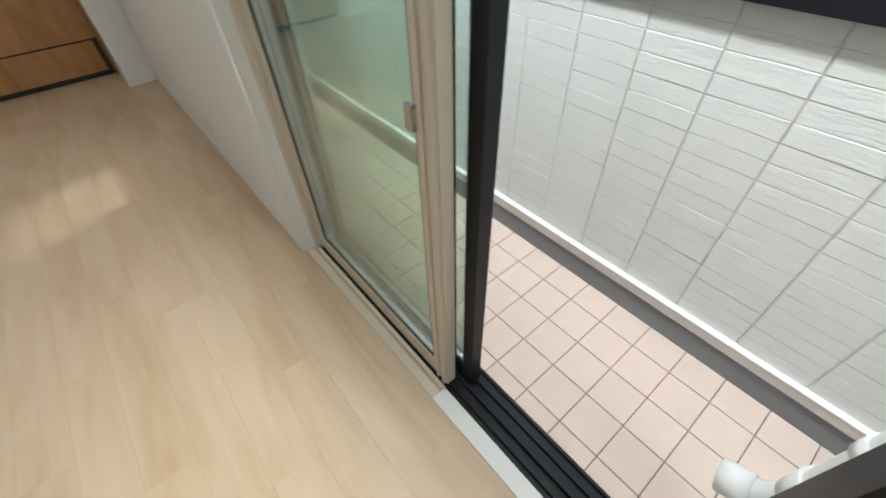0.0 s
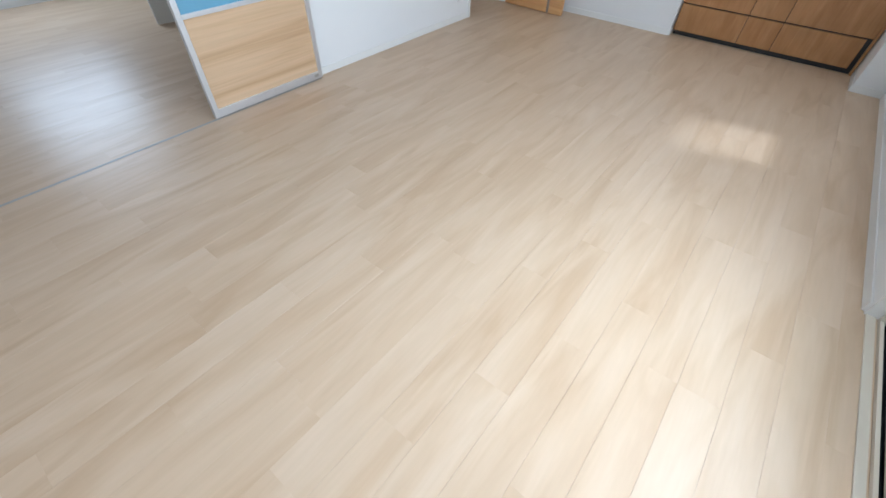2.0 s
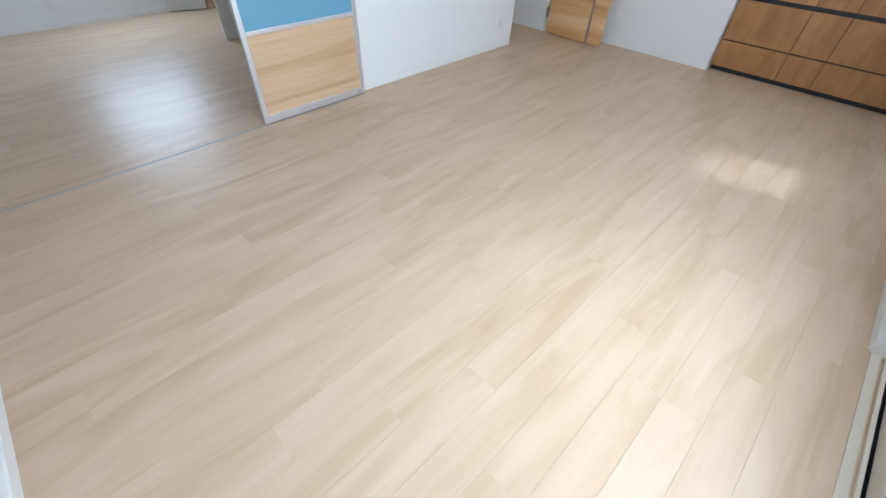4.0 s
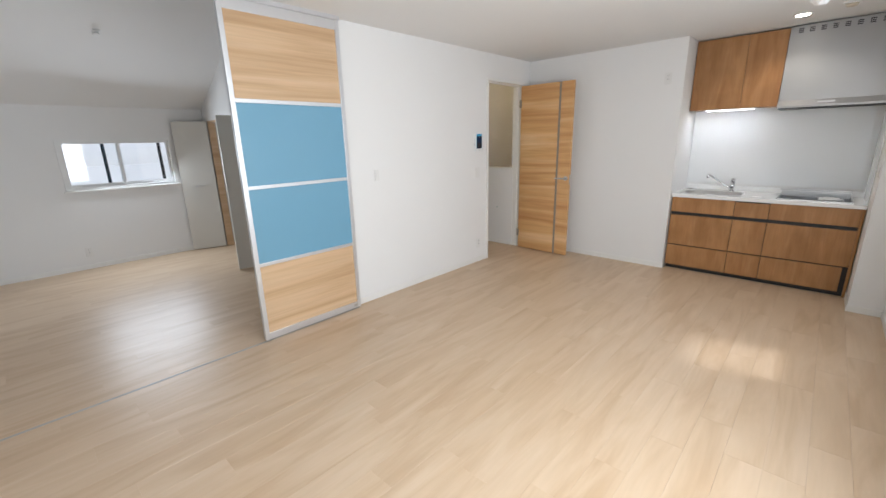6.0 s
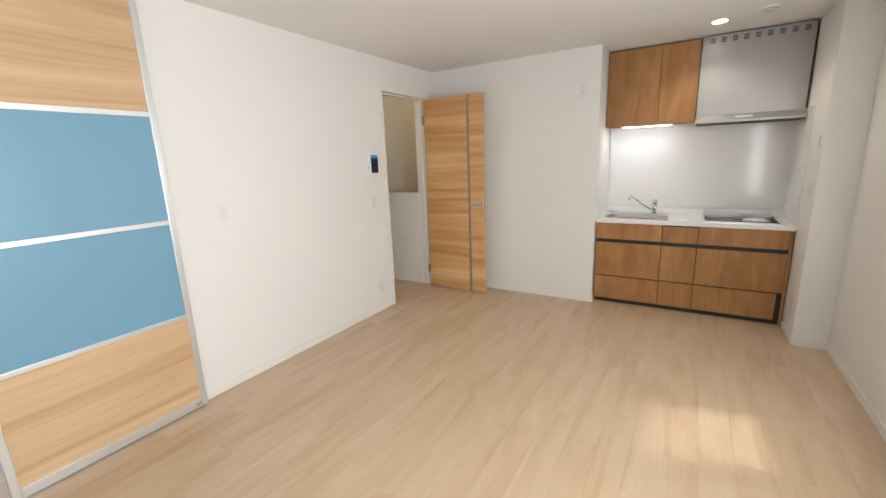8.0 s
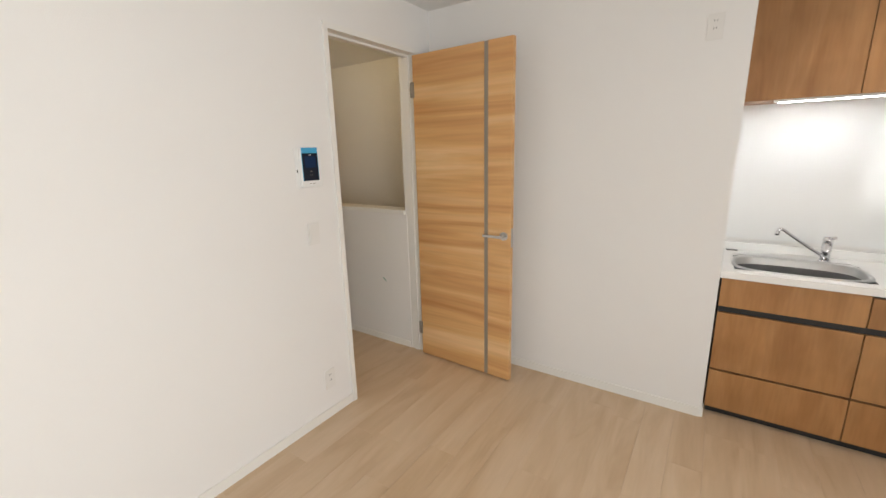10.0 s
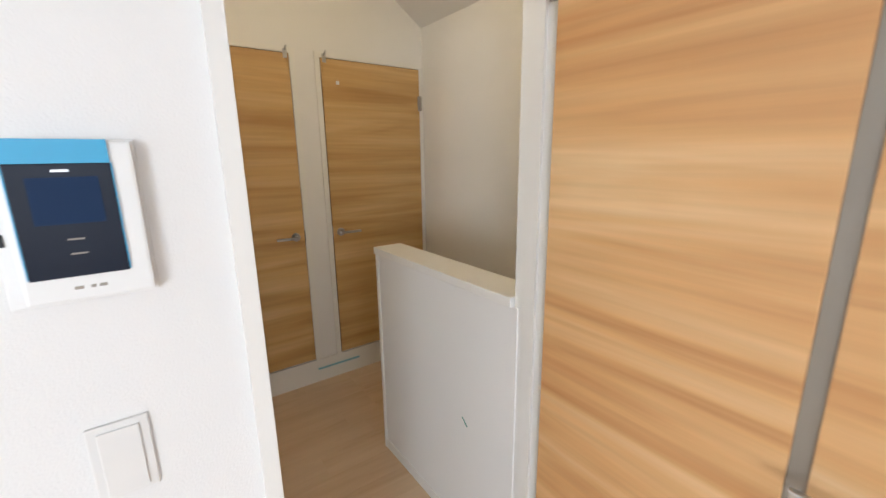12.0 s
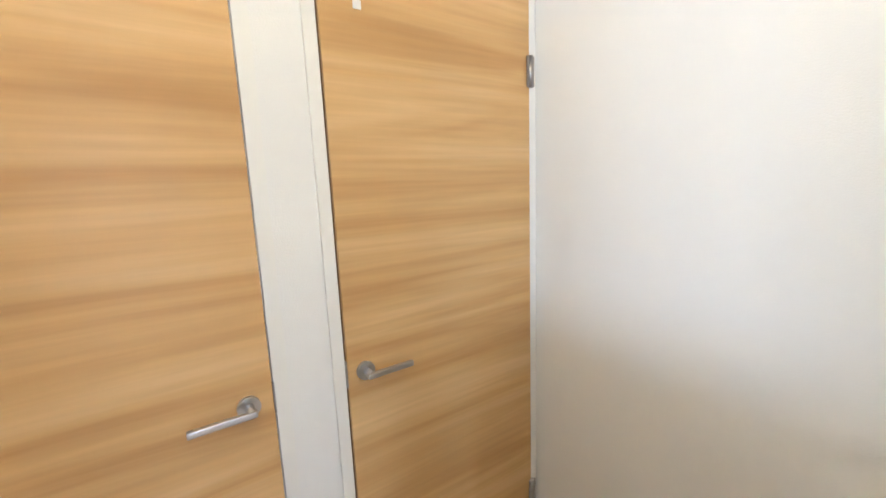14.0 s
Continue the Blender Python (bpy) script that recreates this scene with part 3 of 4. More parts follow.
hob = thing("gas_hob", "stainless hob cover recessed in the worktop", "hob", at=(1.842 + CX0, KF - 0.012 + CY0, 0.863))
HWd, HDp = CX1 - CX0, CY1 - CY0
part("frame", solids((0, 0.014, 0, HDp, -0.02, 0.016), (HWd - 0.014, HWd, 0, HDp, -0.02, 0.016), (0.014, HWd - 0.014, 0, 0.014, -0.02, 0.010), (0.014, HWd - 0.014, HDp - 0.03, HDp, -0.02, 0.045)), STEEL, hob)
part("pan", boxed(0.014, HWd - 0.014, 0.014, HDp - 0.03, -0.02, -0.008), material("dark_hob_steel", (0.025, 0.025, 0.027), 0.4, 0.0, vary=0.1, scale=12, spec=0.25), hob, "dark polished pan")
part("back_guard", boxed(0.002, HWd - 0.002, HDp - 0.012, HDp - 0.002, 0.045, 0.062, bevel=0.002), STEEL, hob)
bm = bmesh.new()
bmesh.ops.create_icosphere(bm, subdivisions=3, radius=1.0)
for v in bm.verts:
    q = 1 + 0.35 * noise.noise(v.co * 2.6)
    v.co = Vector((v.co.x * 0.085 * q, v.co.y * 0.055 * q, max(v.co.z * 0.022 * q, -0.010)))
bag = tagged(part("parts_bag", bm, OPAL, smooth=True), "crumpled white plastic bag lying on the hob", "bag")
bag.location = (1.842 + CX0 + 0.40, KF - 0.012 + CY0 + 0.20, 0.8655)
tagged(part("notice_tag", boxed(2.56, 2.63, KF + 0.10, KF + 0.13, 0.8635, 0.8675, bevel=0.001), WHITE_PVC), "small white tag on the worktop", "tag")
tagged(part("control_plate", boxed(1.87, 1.93, KF + 0.555, KF + 0.575, 0.8635, 0.868), GRAPHITE), "small black plate at the back of the worktop", "plate")

splash = part("splash_panel", boxed(1.842, 3.388, 1.590, 1.599, 0.94, 1.80), SPLASH)
tagged(splash, "glossy white splash panel behind the worktop", "panel", kind="structure")
tagged(part("side_splash_panel", boxed(3.382, 3.389, 0.99, 1.589, 0.86, 1.80), SPLASH), "glossy white side panel", "panel", kind="structure")

UY = 1.262
upper = thing("wall_cabinet", "brown oak two-door wall cabinet up to the ceiling", "cabinet", at=(1.846, UY, 0))
UW = 2.612 - 1.846
part("carcass", boxed(0.001, UW - 0.001, 0.020, 1.589 - UY, 1.752, H - 0.012), CABINET_WOOD, upper)
part("door", boxed(0.002, 0.456, 0.0, 0.019, 1.748, H - 0.014, bevel=0.0015), CABINET_WOOD, upper)
part("door", boxed(0.460, UW - 0.002, 0.0, 0.019, 1.748, H - 0.014, bevel=0.0015), CABINET_WOOD, upper)
strip = thing("under_cabinet_lamp", "slim glowing strip lamp under the wall cabinet", "lamp", at=(1.98, UY + 0.04, 1.730))
part("housing", boxed(0, 0.46, 0, 0.05, 0.008, 0.0215), WHITE_PVC, strip)
part("diffuser", boxed(0.02, 0.44, 0.010, 0.040, 0.004, 0.008, bevel=0.001), STRIP_GLOW, strip, "glowing diffuser")

hood = thing("range_hood", "silver slab range hood with vent slots", "range hood", at=(2.616, 1.20, 0))
HW_ = 3.372 - 2.616
part("front_panel", boxed(0, HW_, 0.035, 0.060, 1.765, H - 0.01, bevel=0.002), HOOD_STEEL, hood)
part("body", boxed(0.002, HW_ - 0.002, 0.060, 1.589 - 1.20, 1.77, H - 0.01), HOOD_STEEL, hood)
bm = bmesh.new()
v = [bm.verts.new(p) for p in ((0, -0.035, 1.722), (0, -0.035, 1.740), (0, 0.034, 1.790), (0, 0.30, 1.768), (0, 0.30, 1.722))]
w_ = [bm.verts.new((HW_ + 0.012, p.co.y, p.co.z)) for p in v]
bm.faces.new(v), bm.faces.new(w_[::-1])
for i in range(5):
    bm.faces.new((v[i], w_[i], w_[(i + 1) % 5], v[(i + 1) % 5]))
bmesh.ops.recalc_face_normals(bm, faces=bm.faces)
part("canopy", bm, HOOD_STEEL, hood)
part("shadow_lip", boxed(0.01, HW_, -0.020, 0.29, 1.714, 1.7215), GRAPHITE, hood, "black underside")
part("control_panel", boxed(0.29, 0.41, -0.010, 0.006, 1.752, 1.772, bevel=0.002), STEEL, hood)
for i in range(9):
    x = 0.055 + i * 0.078
    g = part("vent", boxed(x, x + 0.042, 0.0335, 0.036, H - 0.075, H - 0.030), HOOD_STEEL, hood)
    for j in range(3):
        part("slot", boxed(x + 0.003, x + 0.039, 0.032, 0.0335, H - 0.072 + j * 0.015, H - 0.064 + j * 0.015), GRAPHITE, g)

# ---- ceiling fittings ----
dl = thing("downlight", "round recessed ceiling downlight, switched on", "lamp", at=(2.715, 0.80, H))
part("trim_ring", rodded((0, 0, -0.006), (0, 0, 0), 0.062, 0.066, 36), WHITE_PVC, dl, smooth=True)
part("bulb", rodded((0, 0, -0.0085), (0, 0, -0.0062), 0.048, 0.05, 32), LAMP_GLOW, dl, "glowing disc")
sd = thing("smoke_detector", "small round beige ceiling detector", "detector", at=(3.01, 0.65, H))
part("base", rodded((0, 0, -0.012), (0, 0, 0), 0.052, 0.056, 32), WHITE_PVC, sd, smooth=True)
part("sensor", rodded((0, 0, -0.030), (0, 0, -0.012), 0.030, 0.042, 28), CREAM_PVC, sd, smooth=True)
sp = thing("ceiling_spotlight", "white ceiling spotlight wrapped in clear protective film", "lamp", at=(2.86, -0.42, H))
part("mount", rodded((0, 0, -0.022), (0, 0, 0), 0.052, 0.056, 28), WHITE_PVC, sp, smooth=True)
part("stem", rodded((0, 0, -0.06), (0, 0, -0.022), 0.010), WHITE_PVC, sp, smooth=True)
part("head", rodded((-0.01, 0.0, -0.055), (0.015, -0.03, -0.165), 0.040, 0.052, 28), OPAL, sp, smooth=True)
bm = bmesh.new()
bmesh.ops.create_icosphere(bm, subdivisions=2, radius=0.055)
for v in bm.verts:
    q = noise.noise(v.co * 22)
    v.co = v.co * (1 + 0.45 * q)
    v.co.z = v.co.z * 1.35
wrap = part("protective_film", bm, OPAL, sp, "crumpled white film")
wrap.matrix_basis = pose(0.015, -0.02, -0.135)
rs = thing("ceiling_socket", "white ceiling lamp socket in the second room", "socket", at=(-2.509, -3.169, 2.620))
rs.matrix_world = pose(-2.509, -3.169, 2.620, 0, -29.2, 0)
part("plate", boxed(-0.045, 0.045, -0.03, 0.03, -0.010, 0.0, bevel=0.003), WHITE_PVC, rs)
part("body", rodded((0, 0, -0.030), (0, 0, -0.010), 0.026, 0.028), WHITE_PVC, rs, smooth=True)
# unseen fixture, added so that the hall's point light has a source
hl = thing("added_hall_lamp", "small round lamp added out of view as source of the hall's light", "lamp", at=(-0.78, 0.50, 2.86))
part("base", rodded((0, 0, -0.014), (0, 0, 0), 0.05, 0.055, 32), WHITE_PVC, hl, smooth=True)
part("bulb", rodded((0, 0, -0.028), (0, 0, -0.0145), 0.030, 0.038, 28), LAMP_GLOW, hl, "glowing disc")

hd = thing("smoke_detector", "small round detector on the sloping hall ceiling", "detector")
hd.matrix_world = pose(-1.635, 1.21, 2.678, -35, 0, 0)
part("base", rodded((0, 0, -0.012), (0, 0, 0), 0.050, 0.054, 32), WHITE_PVC, hd, smooth=True)
part("sensor", rodded((0, 0, -0.034), (0, 0, -0.012), 0.028, 0.040, 28), CREAM_PVC, hd, smooth=True)

# ---- wall fittings ----
ic = thing("video_intercom", "white wall intercom with dark screen and blue protective film", "intercom", at=(0.0, -0.277, 1.356))
part("bracket", boxed(0.0, 0.006, 0.0, 0.150, 0.0, 0.205, bevel=0.002), WHITE_PVC, ic)
part("case", boxed(0.006, 0.026, 0.018, 0.146, 0.006, 0.202, bevel=0.004), WHITE_PVC, ic)
part("front_glass", boxed(0.026, 0.0285, 0.026, 0.122, 0.038, 0.176, bevel=0.001), SCREEN, ic, "glossy dark front")
part("display", boxed(0.0285, 0.0292, 0.042, 0.108, 0.104, 0.160), material("display_blue", (0.012, 0.03, 0.08), 0.4, spec=0.1), ic, "dark blue display")
part("film_tab", boxed(0.0262, 0.0296, 0.026, 0.122, 0.176, 0.204), BLUE_FILM, ic, "bright blue film tab")
for y0 in (0.0245, 0.1222):
    part("film_edge", boxed(0.0262, 0.0289, y0, y0 + 0.0013, 0.040, 0.176), BLUE_FILM, ic, "blue film edge")
part("speaker_slit", boxed(0.0285, 0.0288, 0.066, 0.082, 0.166, 0.169), ALU, ic)
for y0, y1 in ((0.064, 0.073), (0.080, 0.085), (0.088, 0.096)):
    part("print_bar", boxed(0.026, 0.0266, y0, y1, 0.021, 0.025), PLASTIC_GREY, ic)
for z in (0.066, 0.084):
    part("key_mark", boxed(0.0285, 0.0288, 0.068, 0.084, z, z + 0.002), PLASTIC_GREY, ic)
part("indicator", boxed(0.006, 0.008, 0.004, 0.009, 0.080, 0.095), GRAPHITE, ic)


def wall_plate(name, label, category, m, w, hgt, keys, slots=0):
    """A plate in the axes x along the wall, y out of it, z up."""
    ob = thing(name, label, category)
    ob.matrix_world = m
    part("plate", boxed(-w / 2, w / 2, 0, 0.006, -hgt / 2, hgt / 2, bevel=0.002), PLATE, ob)
    for i in range(keys):
        kh = (hgt - 0.016) / keys
        part("rocker", boxed(-w / 2 + 0.012, w / 2 - 0.012, 0.006, 0.0095, -hgt / 2 + 0.008 + i * kh, -hgt / 2 + 0.006 + (i + 1) * kh, bevel=0.001), PLATE, ob)
    for i in range(slots):
        z = -0.022 + 0.034 * i
        so = part("socket_face", boxed(-0.014, 0.014, 0.006, 0.0075, z, z + 0.028, bevel=0.001), PLATE, ob)
        for dx in (-0.006, 0.005):
            part("slot", boxed(dx, dx + 0.002, 0.0075, 0.008, z + 0.010, z + 0.020), GRAPHITE, so)
    return ob


def on_west(y, z):
    return pose(0.0, y, z, 0, 0, -90)


wall_plate("light_switch", "white rocker light switch beside the door", "light switch", on_west(-0.205, 1.112), 0.072, 0.120, 1)
wall_plate("wall_socket", "white wall socket near the floor", "socket", on_west(-0.190, 0.240), 0.070, 0.118, 0, 2)
wall_plate("light_switch", "small white switch on the long wall", "light switch", on_west(-1.72, 1.20), 0.05, 0.10, 1)
wall_plate("wall_socket", "white socket high on the wall for an air conditioner", "socket", pose(1.685, NORTH, 2.075, 0, 0, 180), 0.070, 0.118, 0, 2)
wall_plate("wall_socket", "white wall socket in the second room", "socket", pose(FAR, -3.545, 0.22, 0, 0, -90), 0.070, 0.118, 0, 2)
wall_plate("wall_socket", "white wall socket near the closet", "socket", pose(FAR, -2.20, 0.32, 0, 0, -90), 0.070, 0.118, 0, 2)
wall_plate("wall_socket", "white wall socket under the slit window", "socket", pose(EAST, -0.98, 0.235, 0, 0, 90), 0.070, 0.118, 0, 2)
wall_plate("light_switch", "white switch on the pillar by the kitchen", "light switch", pose(3.39, 0.76, 1.18, 0, 0, 90), 0.072, 0.118, 1)
wall_plate("hood_switch", "white control with a dark display on the pillar", "light switch", pose(3.39, 0.70, 1.53, 0, 0, 90), 0.05, 0.085, 1)
wall_plate("light_switch", "white rocker switch on the hall wall", "light switch", pose(-1.46, -0.12, 1.10, 0, 0, 0), 0.072, 0.118, 1)
cr = thing("curtain_rail", "double curtain rail over the slit window", "curtain rail", at=(EAST, 0, 2.13))
for dx, z in ((-0.05, 0.0), (-0.10, 0.0)):
    part("rail", boxed(dx - 0.006, dx + 0.006, -1.05, -0.26, z, z + 0.014, bevel=0.002), STEEL, cr)
for y in (-0.32, -0.65, -1.0):
    part("bracket", boxed(-0.11, 0.0, y - 0.008, y + 0.008, 0.014, 0.024), WHITE_PVC, cr)

# ---- windows ----
w1 = tagged(thing("window_1", "beige-framed sliding balcony window, one leaf slid open", "window"), kind="structure")
XF = 3.655
part("jamb_lining", solids((EAST + 0.002, XF, SY1 - 0.014, SY1 - 0.001, 0.0, SZ1), (EAST + 0.002, XF, SY0 + 0.001, SY0 + 0.014, 0.0, SZ1), (EAST + 0.002, XF, SY0 + 0.014, SY1 - 0.014, SZ1 - 0.014, SZ1 - 0.001)), TRIM, w1)
part("sill_strip", boxed(XF - 0.045, XF + 0.012, SY0 + 0.014, -3.0, -0.008, 0.006), TRIM, w1, "white inner sill strip")
part("sill_strip", solids((XF - 0.045, XF - 0.012, -3.0, SY1 - 0.014, -0.008, 0.006), (XF - 0.002, XF + 0.012, -3.0, SY1 - 0.014, -0.008, 0.016), (XF - 0.012, XF - 0.002, -3.0, SY1 - 0.014, -0.008, -0.002)), CREAM_PVC, w1, "beige grooved inner sill")
part("outer_frame", solids((XF, 3.80, SY1 - 0.035, SY1 - 0.001, -0.01, SZ1), (XF, 3.80, SY0 + 0.014, SY0 + 0.035, -0.01, SZ1), (XF, 3.80, SY0 + 0.035, SY1 - 0.035, SZ1 - 0.04, SZ1 - 0.001)), CREAM_PVC, w1)
part("outer_cheek", solids((3.722, 3.812, SY0 + 0.0352, SY0 + 0.052, -0.01, SZ1 - 0.04)), BLACK_ALU, w1, "black outer frame")
for x0, x1, z1 in ((XF + 0.012, 3.81, 0.002), (3.685, 3.692, 0.022), (3.722, 3.732, 0.026), (3.765, 3.775, 0.022), (3.800, 3.810, 0.020)):
    part("track", boxed(x0, x1, SY0 + 0.036, SY1 - 0.036, -0.012, z1), BLACK_ALU, w1, "black track")


def leaf(parent, x, y0, y1, st, mat_in, mat_out, pane_mat):
    lf = part("sash", solids((x, x + 0.034, y0, y0 + st, 0.016, SZ1 - 0.045), (x, x + 0.034, y1 - 0.060, y1, 0.016, SZ1 - 0.045), (x, x + 0.034, y0 + st, y1 - 0.060, 0.016, 0.095),
                             (x, x + 0.034, y0 + st, y1 - 0.060, SZ1 - 0.105, SZ1 - 0.045)), mat_in, parent)
    part("glazing_bead", solids((x + 0.004, x + 0.030, y0 + st, y0 + st + 0.008, 0.095, SZ1 - 0.105), (x + 0.004, x + 0.030, y1 - 0.068, y1 - 0.060, 0.095, SZ1 - 0.105),
                                (x + 0.004, x + 0.030, y0 + st + 0.008, y1 - 0.068, 0.095, 0.105), (x + 0.004, x + 0.030, y0 + st + 0.008, y1 - 0.068, SZ1 - 0.113, SZ1 - 0.105)), RUBBER, lf, "dark glazing bead")
    part("spacer", solids((x + 0.010, x + 0.024, y0 + st + 0.008, y0 + st + 0.016, 0.105, SZ1 - 0.113), (x + 0.010, x + 0.024, y1 - 0.076, y1 - 0.068, 0.105, SZ1 - 0.113), (x + 0.010, x + 0.024, y0 + st + 0.016, y1 - 0.076, 0.105, 0.113)), ALU, lf, "silver spacer bar")
    for dx in (0.0075, 0.0235):
        p = part("pane", boxed(x + dx, x + dx + 0.003, y0 + st + 0.004, y1 - 0.064, 0.100, SZ1 - 0.108), pane_mat, lf)
        p.visible_shadow = False
    part("outer_skin", solids((x + 0.0345, x + 0.040, y0, y0 + st, 0.016, SZ1 - 0.045), (x + 0.0345, x + 0.040, y1 - 0.060, y1, 0.016, SZ1 - 0.045), (x + 0.0345, x + 0.040, y0 + st, y1 - 0.060, 0.016, 0.095)), mat_out, lf, "black outer cover")
    return lf


lf1 = leaf(w1, 3.680, -3.000, SY1 - 0.036, 0.070, CREAM_PVC, BLACK_ALU, GREEN_PANE)
part("ridge", solids((3.672, 3.680, -2.992, -2.976, 0.016, SZ1 - 0.045), (3.674, 3.680, -2.958, -2.946, 0.016, SZ1 - 0.045)), CREAM_PVC, lf1)
part("catch", solids((3.668, 3.680, -2.935, -2.912, 0.965, 0.975), (3.668, 3.680, -2.935, -2.912, 1.007, 1.017), (3.668, 3.672, -2.935, -2.912, 0.975, 1.007)), STEEL, lf1, "steel crescent catch")
lf2 = leaf(w1, 3.737, -3.056, SY1 - 0.095, 0.036, BLACK_ALU, BLACK_ALU, GREEN_PANE)

w2 = tagged(thing("window_2", "white crank-opened slit window in a deep reveal", "window", at=(-0.045, 0, 0)), kind="structure")
part("window_frame", solids((3.72, 3.79, WY0 + 0.001, WY0 + 0.03, WZ0, WZ1), (3.72, 3.79, WY1 - 0.03, WY1 - 0.001, WZ0, WZ1), (3.72, 3.79, WY0 + 0.03, WY1 - 0.03, WZ0, WZ0 + 0.04), (3.72, 3.79, WY0 + 0.03, WY1 - 0.03, WZ1 - 0.04, WZ1)), WHITE_PVC, w2)
part("sash", solids((3.735, 3.775, WY0 + 0.03, WY0 + 0.06, WZ0 + 0.04, WZ1 - 0.04), (3.735, 3.775, WY1 - 0.06, WY1 - 0.03, WZ0 + 0.04, WZ1 - 0.04), (3.735, 3.775, WY0 + 0.06, WY1 - 0.06, WZ0 + 0.04, WZ0 + 0.08), (3.735, 3.775, WY0 + 0.06, WY1 - 0.06, WZ1 - 0.08, WZ1 - 0.04)), WHITE_PVC, w2)
part("gasket", solids((3.748, 3.760, WY1 - 0.066, WY1 - 0.0605, WZ0 + 0.08, WZ1 - 0.08), (3.748, 3.760, WY0 + 0.0605, WY0 + 0.066, WZ0 + 0.08, WZ1 - 0.08)), RUBBER, w2, "dark gasket")
p = part("pane", boxed(3.752, 3.756, WY0 + 0.06, WY1 - 0.06, WZ0 + 0.08, WZ1 - 0.08), PANE, w2)
p.visible_shadow = False
part("window_sill", boxed(EAST + 0.047, 3.72, WY0 + 0.001, WY1 - 0.001, WZ0 - 0.001, WZ0 + 0.012, bevel=0.002), TRIM, w2)
ck = part("crank_base", boxed(3.665, 3.718, WY1 - 0.17, WY1 - 0.07, WZ0 + 0.012, WZ0 + 0.034, bevel=0.006), RUBBER, w2, "dark crank housing")
tube("crank_arm", [(3.69, WY1 - 0.12, WZ0 + 0.034), (3.68, WY1 - 0.09, WZ0 + 0.050), (3.665, WY1 - 0.045, WZ0 + 0.062), (3.655, WY1 - 0.03, WZ0 + 0.085), (3.645, WY1 - 0.025, WZ0 + 0.11)], 0.006, STEEL, ck)

w3 = tagged(thing("window_3", "white two-leaf sliding window in the low wall", "window"), kind="structure")
FX = FAR
part("window_frame", solids((FX - 0.05, FX + 0.012, LY0 + 0.001, LY0 + 0.035, LZ0, LZ1), (FX - 0.05, FX + 0.012, LY1 - 0.035, LY1 - 0.001, LZ0, LZ1), (FX - 0.05, FX + 0.012, LY0 + 0.035, LY1 - 0.035, LZ1 - 0.035, LZ1), (FX - 0.05, FX + 0.02, LY0 + 0.035, LY1 - 0.035, LZ0, LZ0 + 0.03)), WHITE_PVC, w3)
LM = (LY0 + LY1) / 2
for x, a, b in ((FX - 0.030, LY0 + 0.035, LM + 0.02), (FX - 0.052, LM - 0.02, LY1 - 0.035)):
    sh = part("sash", solids((x, x + 0.02, a, a + 0.03, LZ0 + 0.03, LZ1 - 0.035), (x, x + 0.02, b - 0.03, b, LZ0 + 0.03, LZ1 - 0.035), (x, x + 0.02, a + 0.03, b - 0.03, LZ0 + 0.03, LZ0 + 0.065), (x, x + 0.02, a + 0.03, b - 0.03, LZ1 - 0.06, LZ1 - 0.035)), WHITE_PVC, w3)
    p = part("pane", boxed(x + 0.008, x + 0.011, a + 0.028, b - 0.028, LZ0 + 0.062, LZ1 - 0.058), PANE, sh)
    p.visible_shadow = False
part("lock", boxed(FX - 0.010, FX + 0.004, LM + 0.006, LM + 0.026, 1.27, 1.32, bevel=0.003), STEEL, w3)
part("window_sill", boxed(FX + 0.0005, FX + 0.03, LY0 - 0.02, LY1 + 0.02, LZ0 - 0.022, LZ0 - 0.001, bevel=0.003), TRIM, w3)
gr = thing("window_guard", "dark upright bars outside the room window", "window guard")
for y in (-3.14, -2.52):
    part("bar", boxed(FX - 0.20, FX - 0.17, y - 0.018, y + 0.018, 0.80, 1.75, bevel=0.004), BLACK_ALU, gr)
for z in (0.80, 1.72):
    part("cross_bar", boxed(FX - 0.198, FX - 0.172, -3.6, -2.2, z - 0.02, z + 0.02, bevel=0.004), BLACK_ALU, gr)
part("arm", boxed(FX - 0.17, FX - 0.12, -3.14 - 0.012, -3.14 + 0.012, 0.82, 0.84), BLACK_ALU, gr)
part("arm", boxed(FX - 0.17, FX - 0.12, -2.52 - 0.012, -2.52 + 0.012, 0.82, 0.84), BLACK_ALU, gr)

# ---- closet doors ----
for a, b, lab in (((-3.54, -1.958), (-3.665, -2.37), "white folding closet door, folded open by the window"), ((-1.99, -1.958), (-2.055, -2.335), "white folding closet door, folded open by the partition")):
    ang = math.degrees(math.atan2(b[1] - a[1], b[0] - a[0]))
    ln = math.hypot(b[0] - a[0], b[1] - a[1])
    cd = thing("closet_door", lab, "closet door", "closet doors", at=(a[0], a[1], 0), turn=ang)
    side = 1 if a[0] < -3 else -1
    part("leaf", boxed(0, ln, 0.0, 0.020 * side, 0.012, 1.832, bevel=0.0015), CLOSET_WHITE, cd)
    part("leaf", boxed(0.004, ln, 0.024 * side, 0.044 * side, 0.012, 1.832, bevel=0.0015), CLOSET_WHITE, cd)
    part("handle", boxed(ln * 0.35, ln * 0.62, 0.046 * side, 0.060 * side, 0.930, 0.944, bevel=0.002), STEEL, cd)
    part("pivot", rodded((0.03, 0.01 * side, 1.832), (0.03, 0.01 * side, 1.842), 0.008), STEEL, cd)
structure("closet_track", solids((-3.54, -2.0, CW + 0.002, CW + 0.05, 1.815, 1.84)), PANEL_WOOD, "wooden lining of the closet opening", "trim")
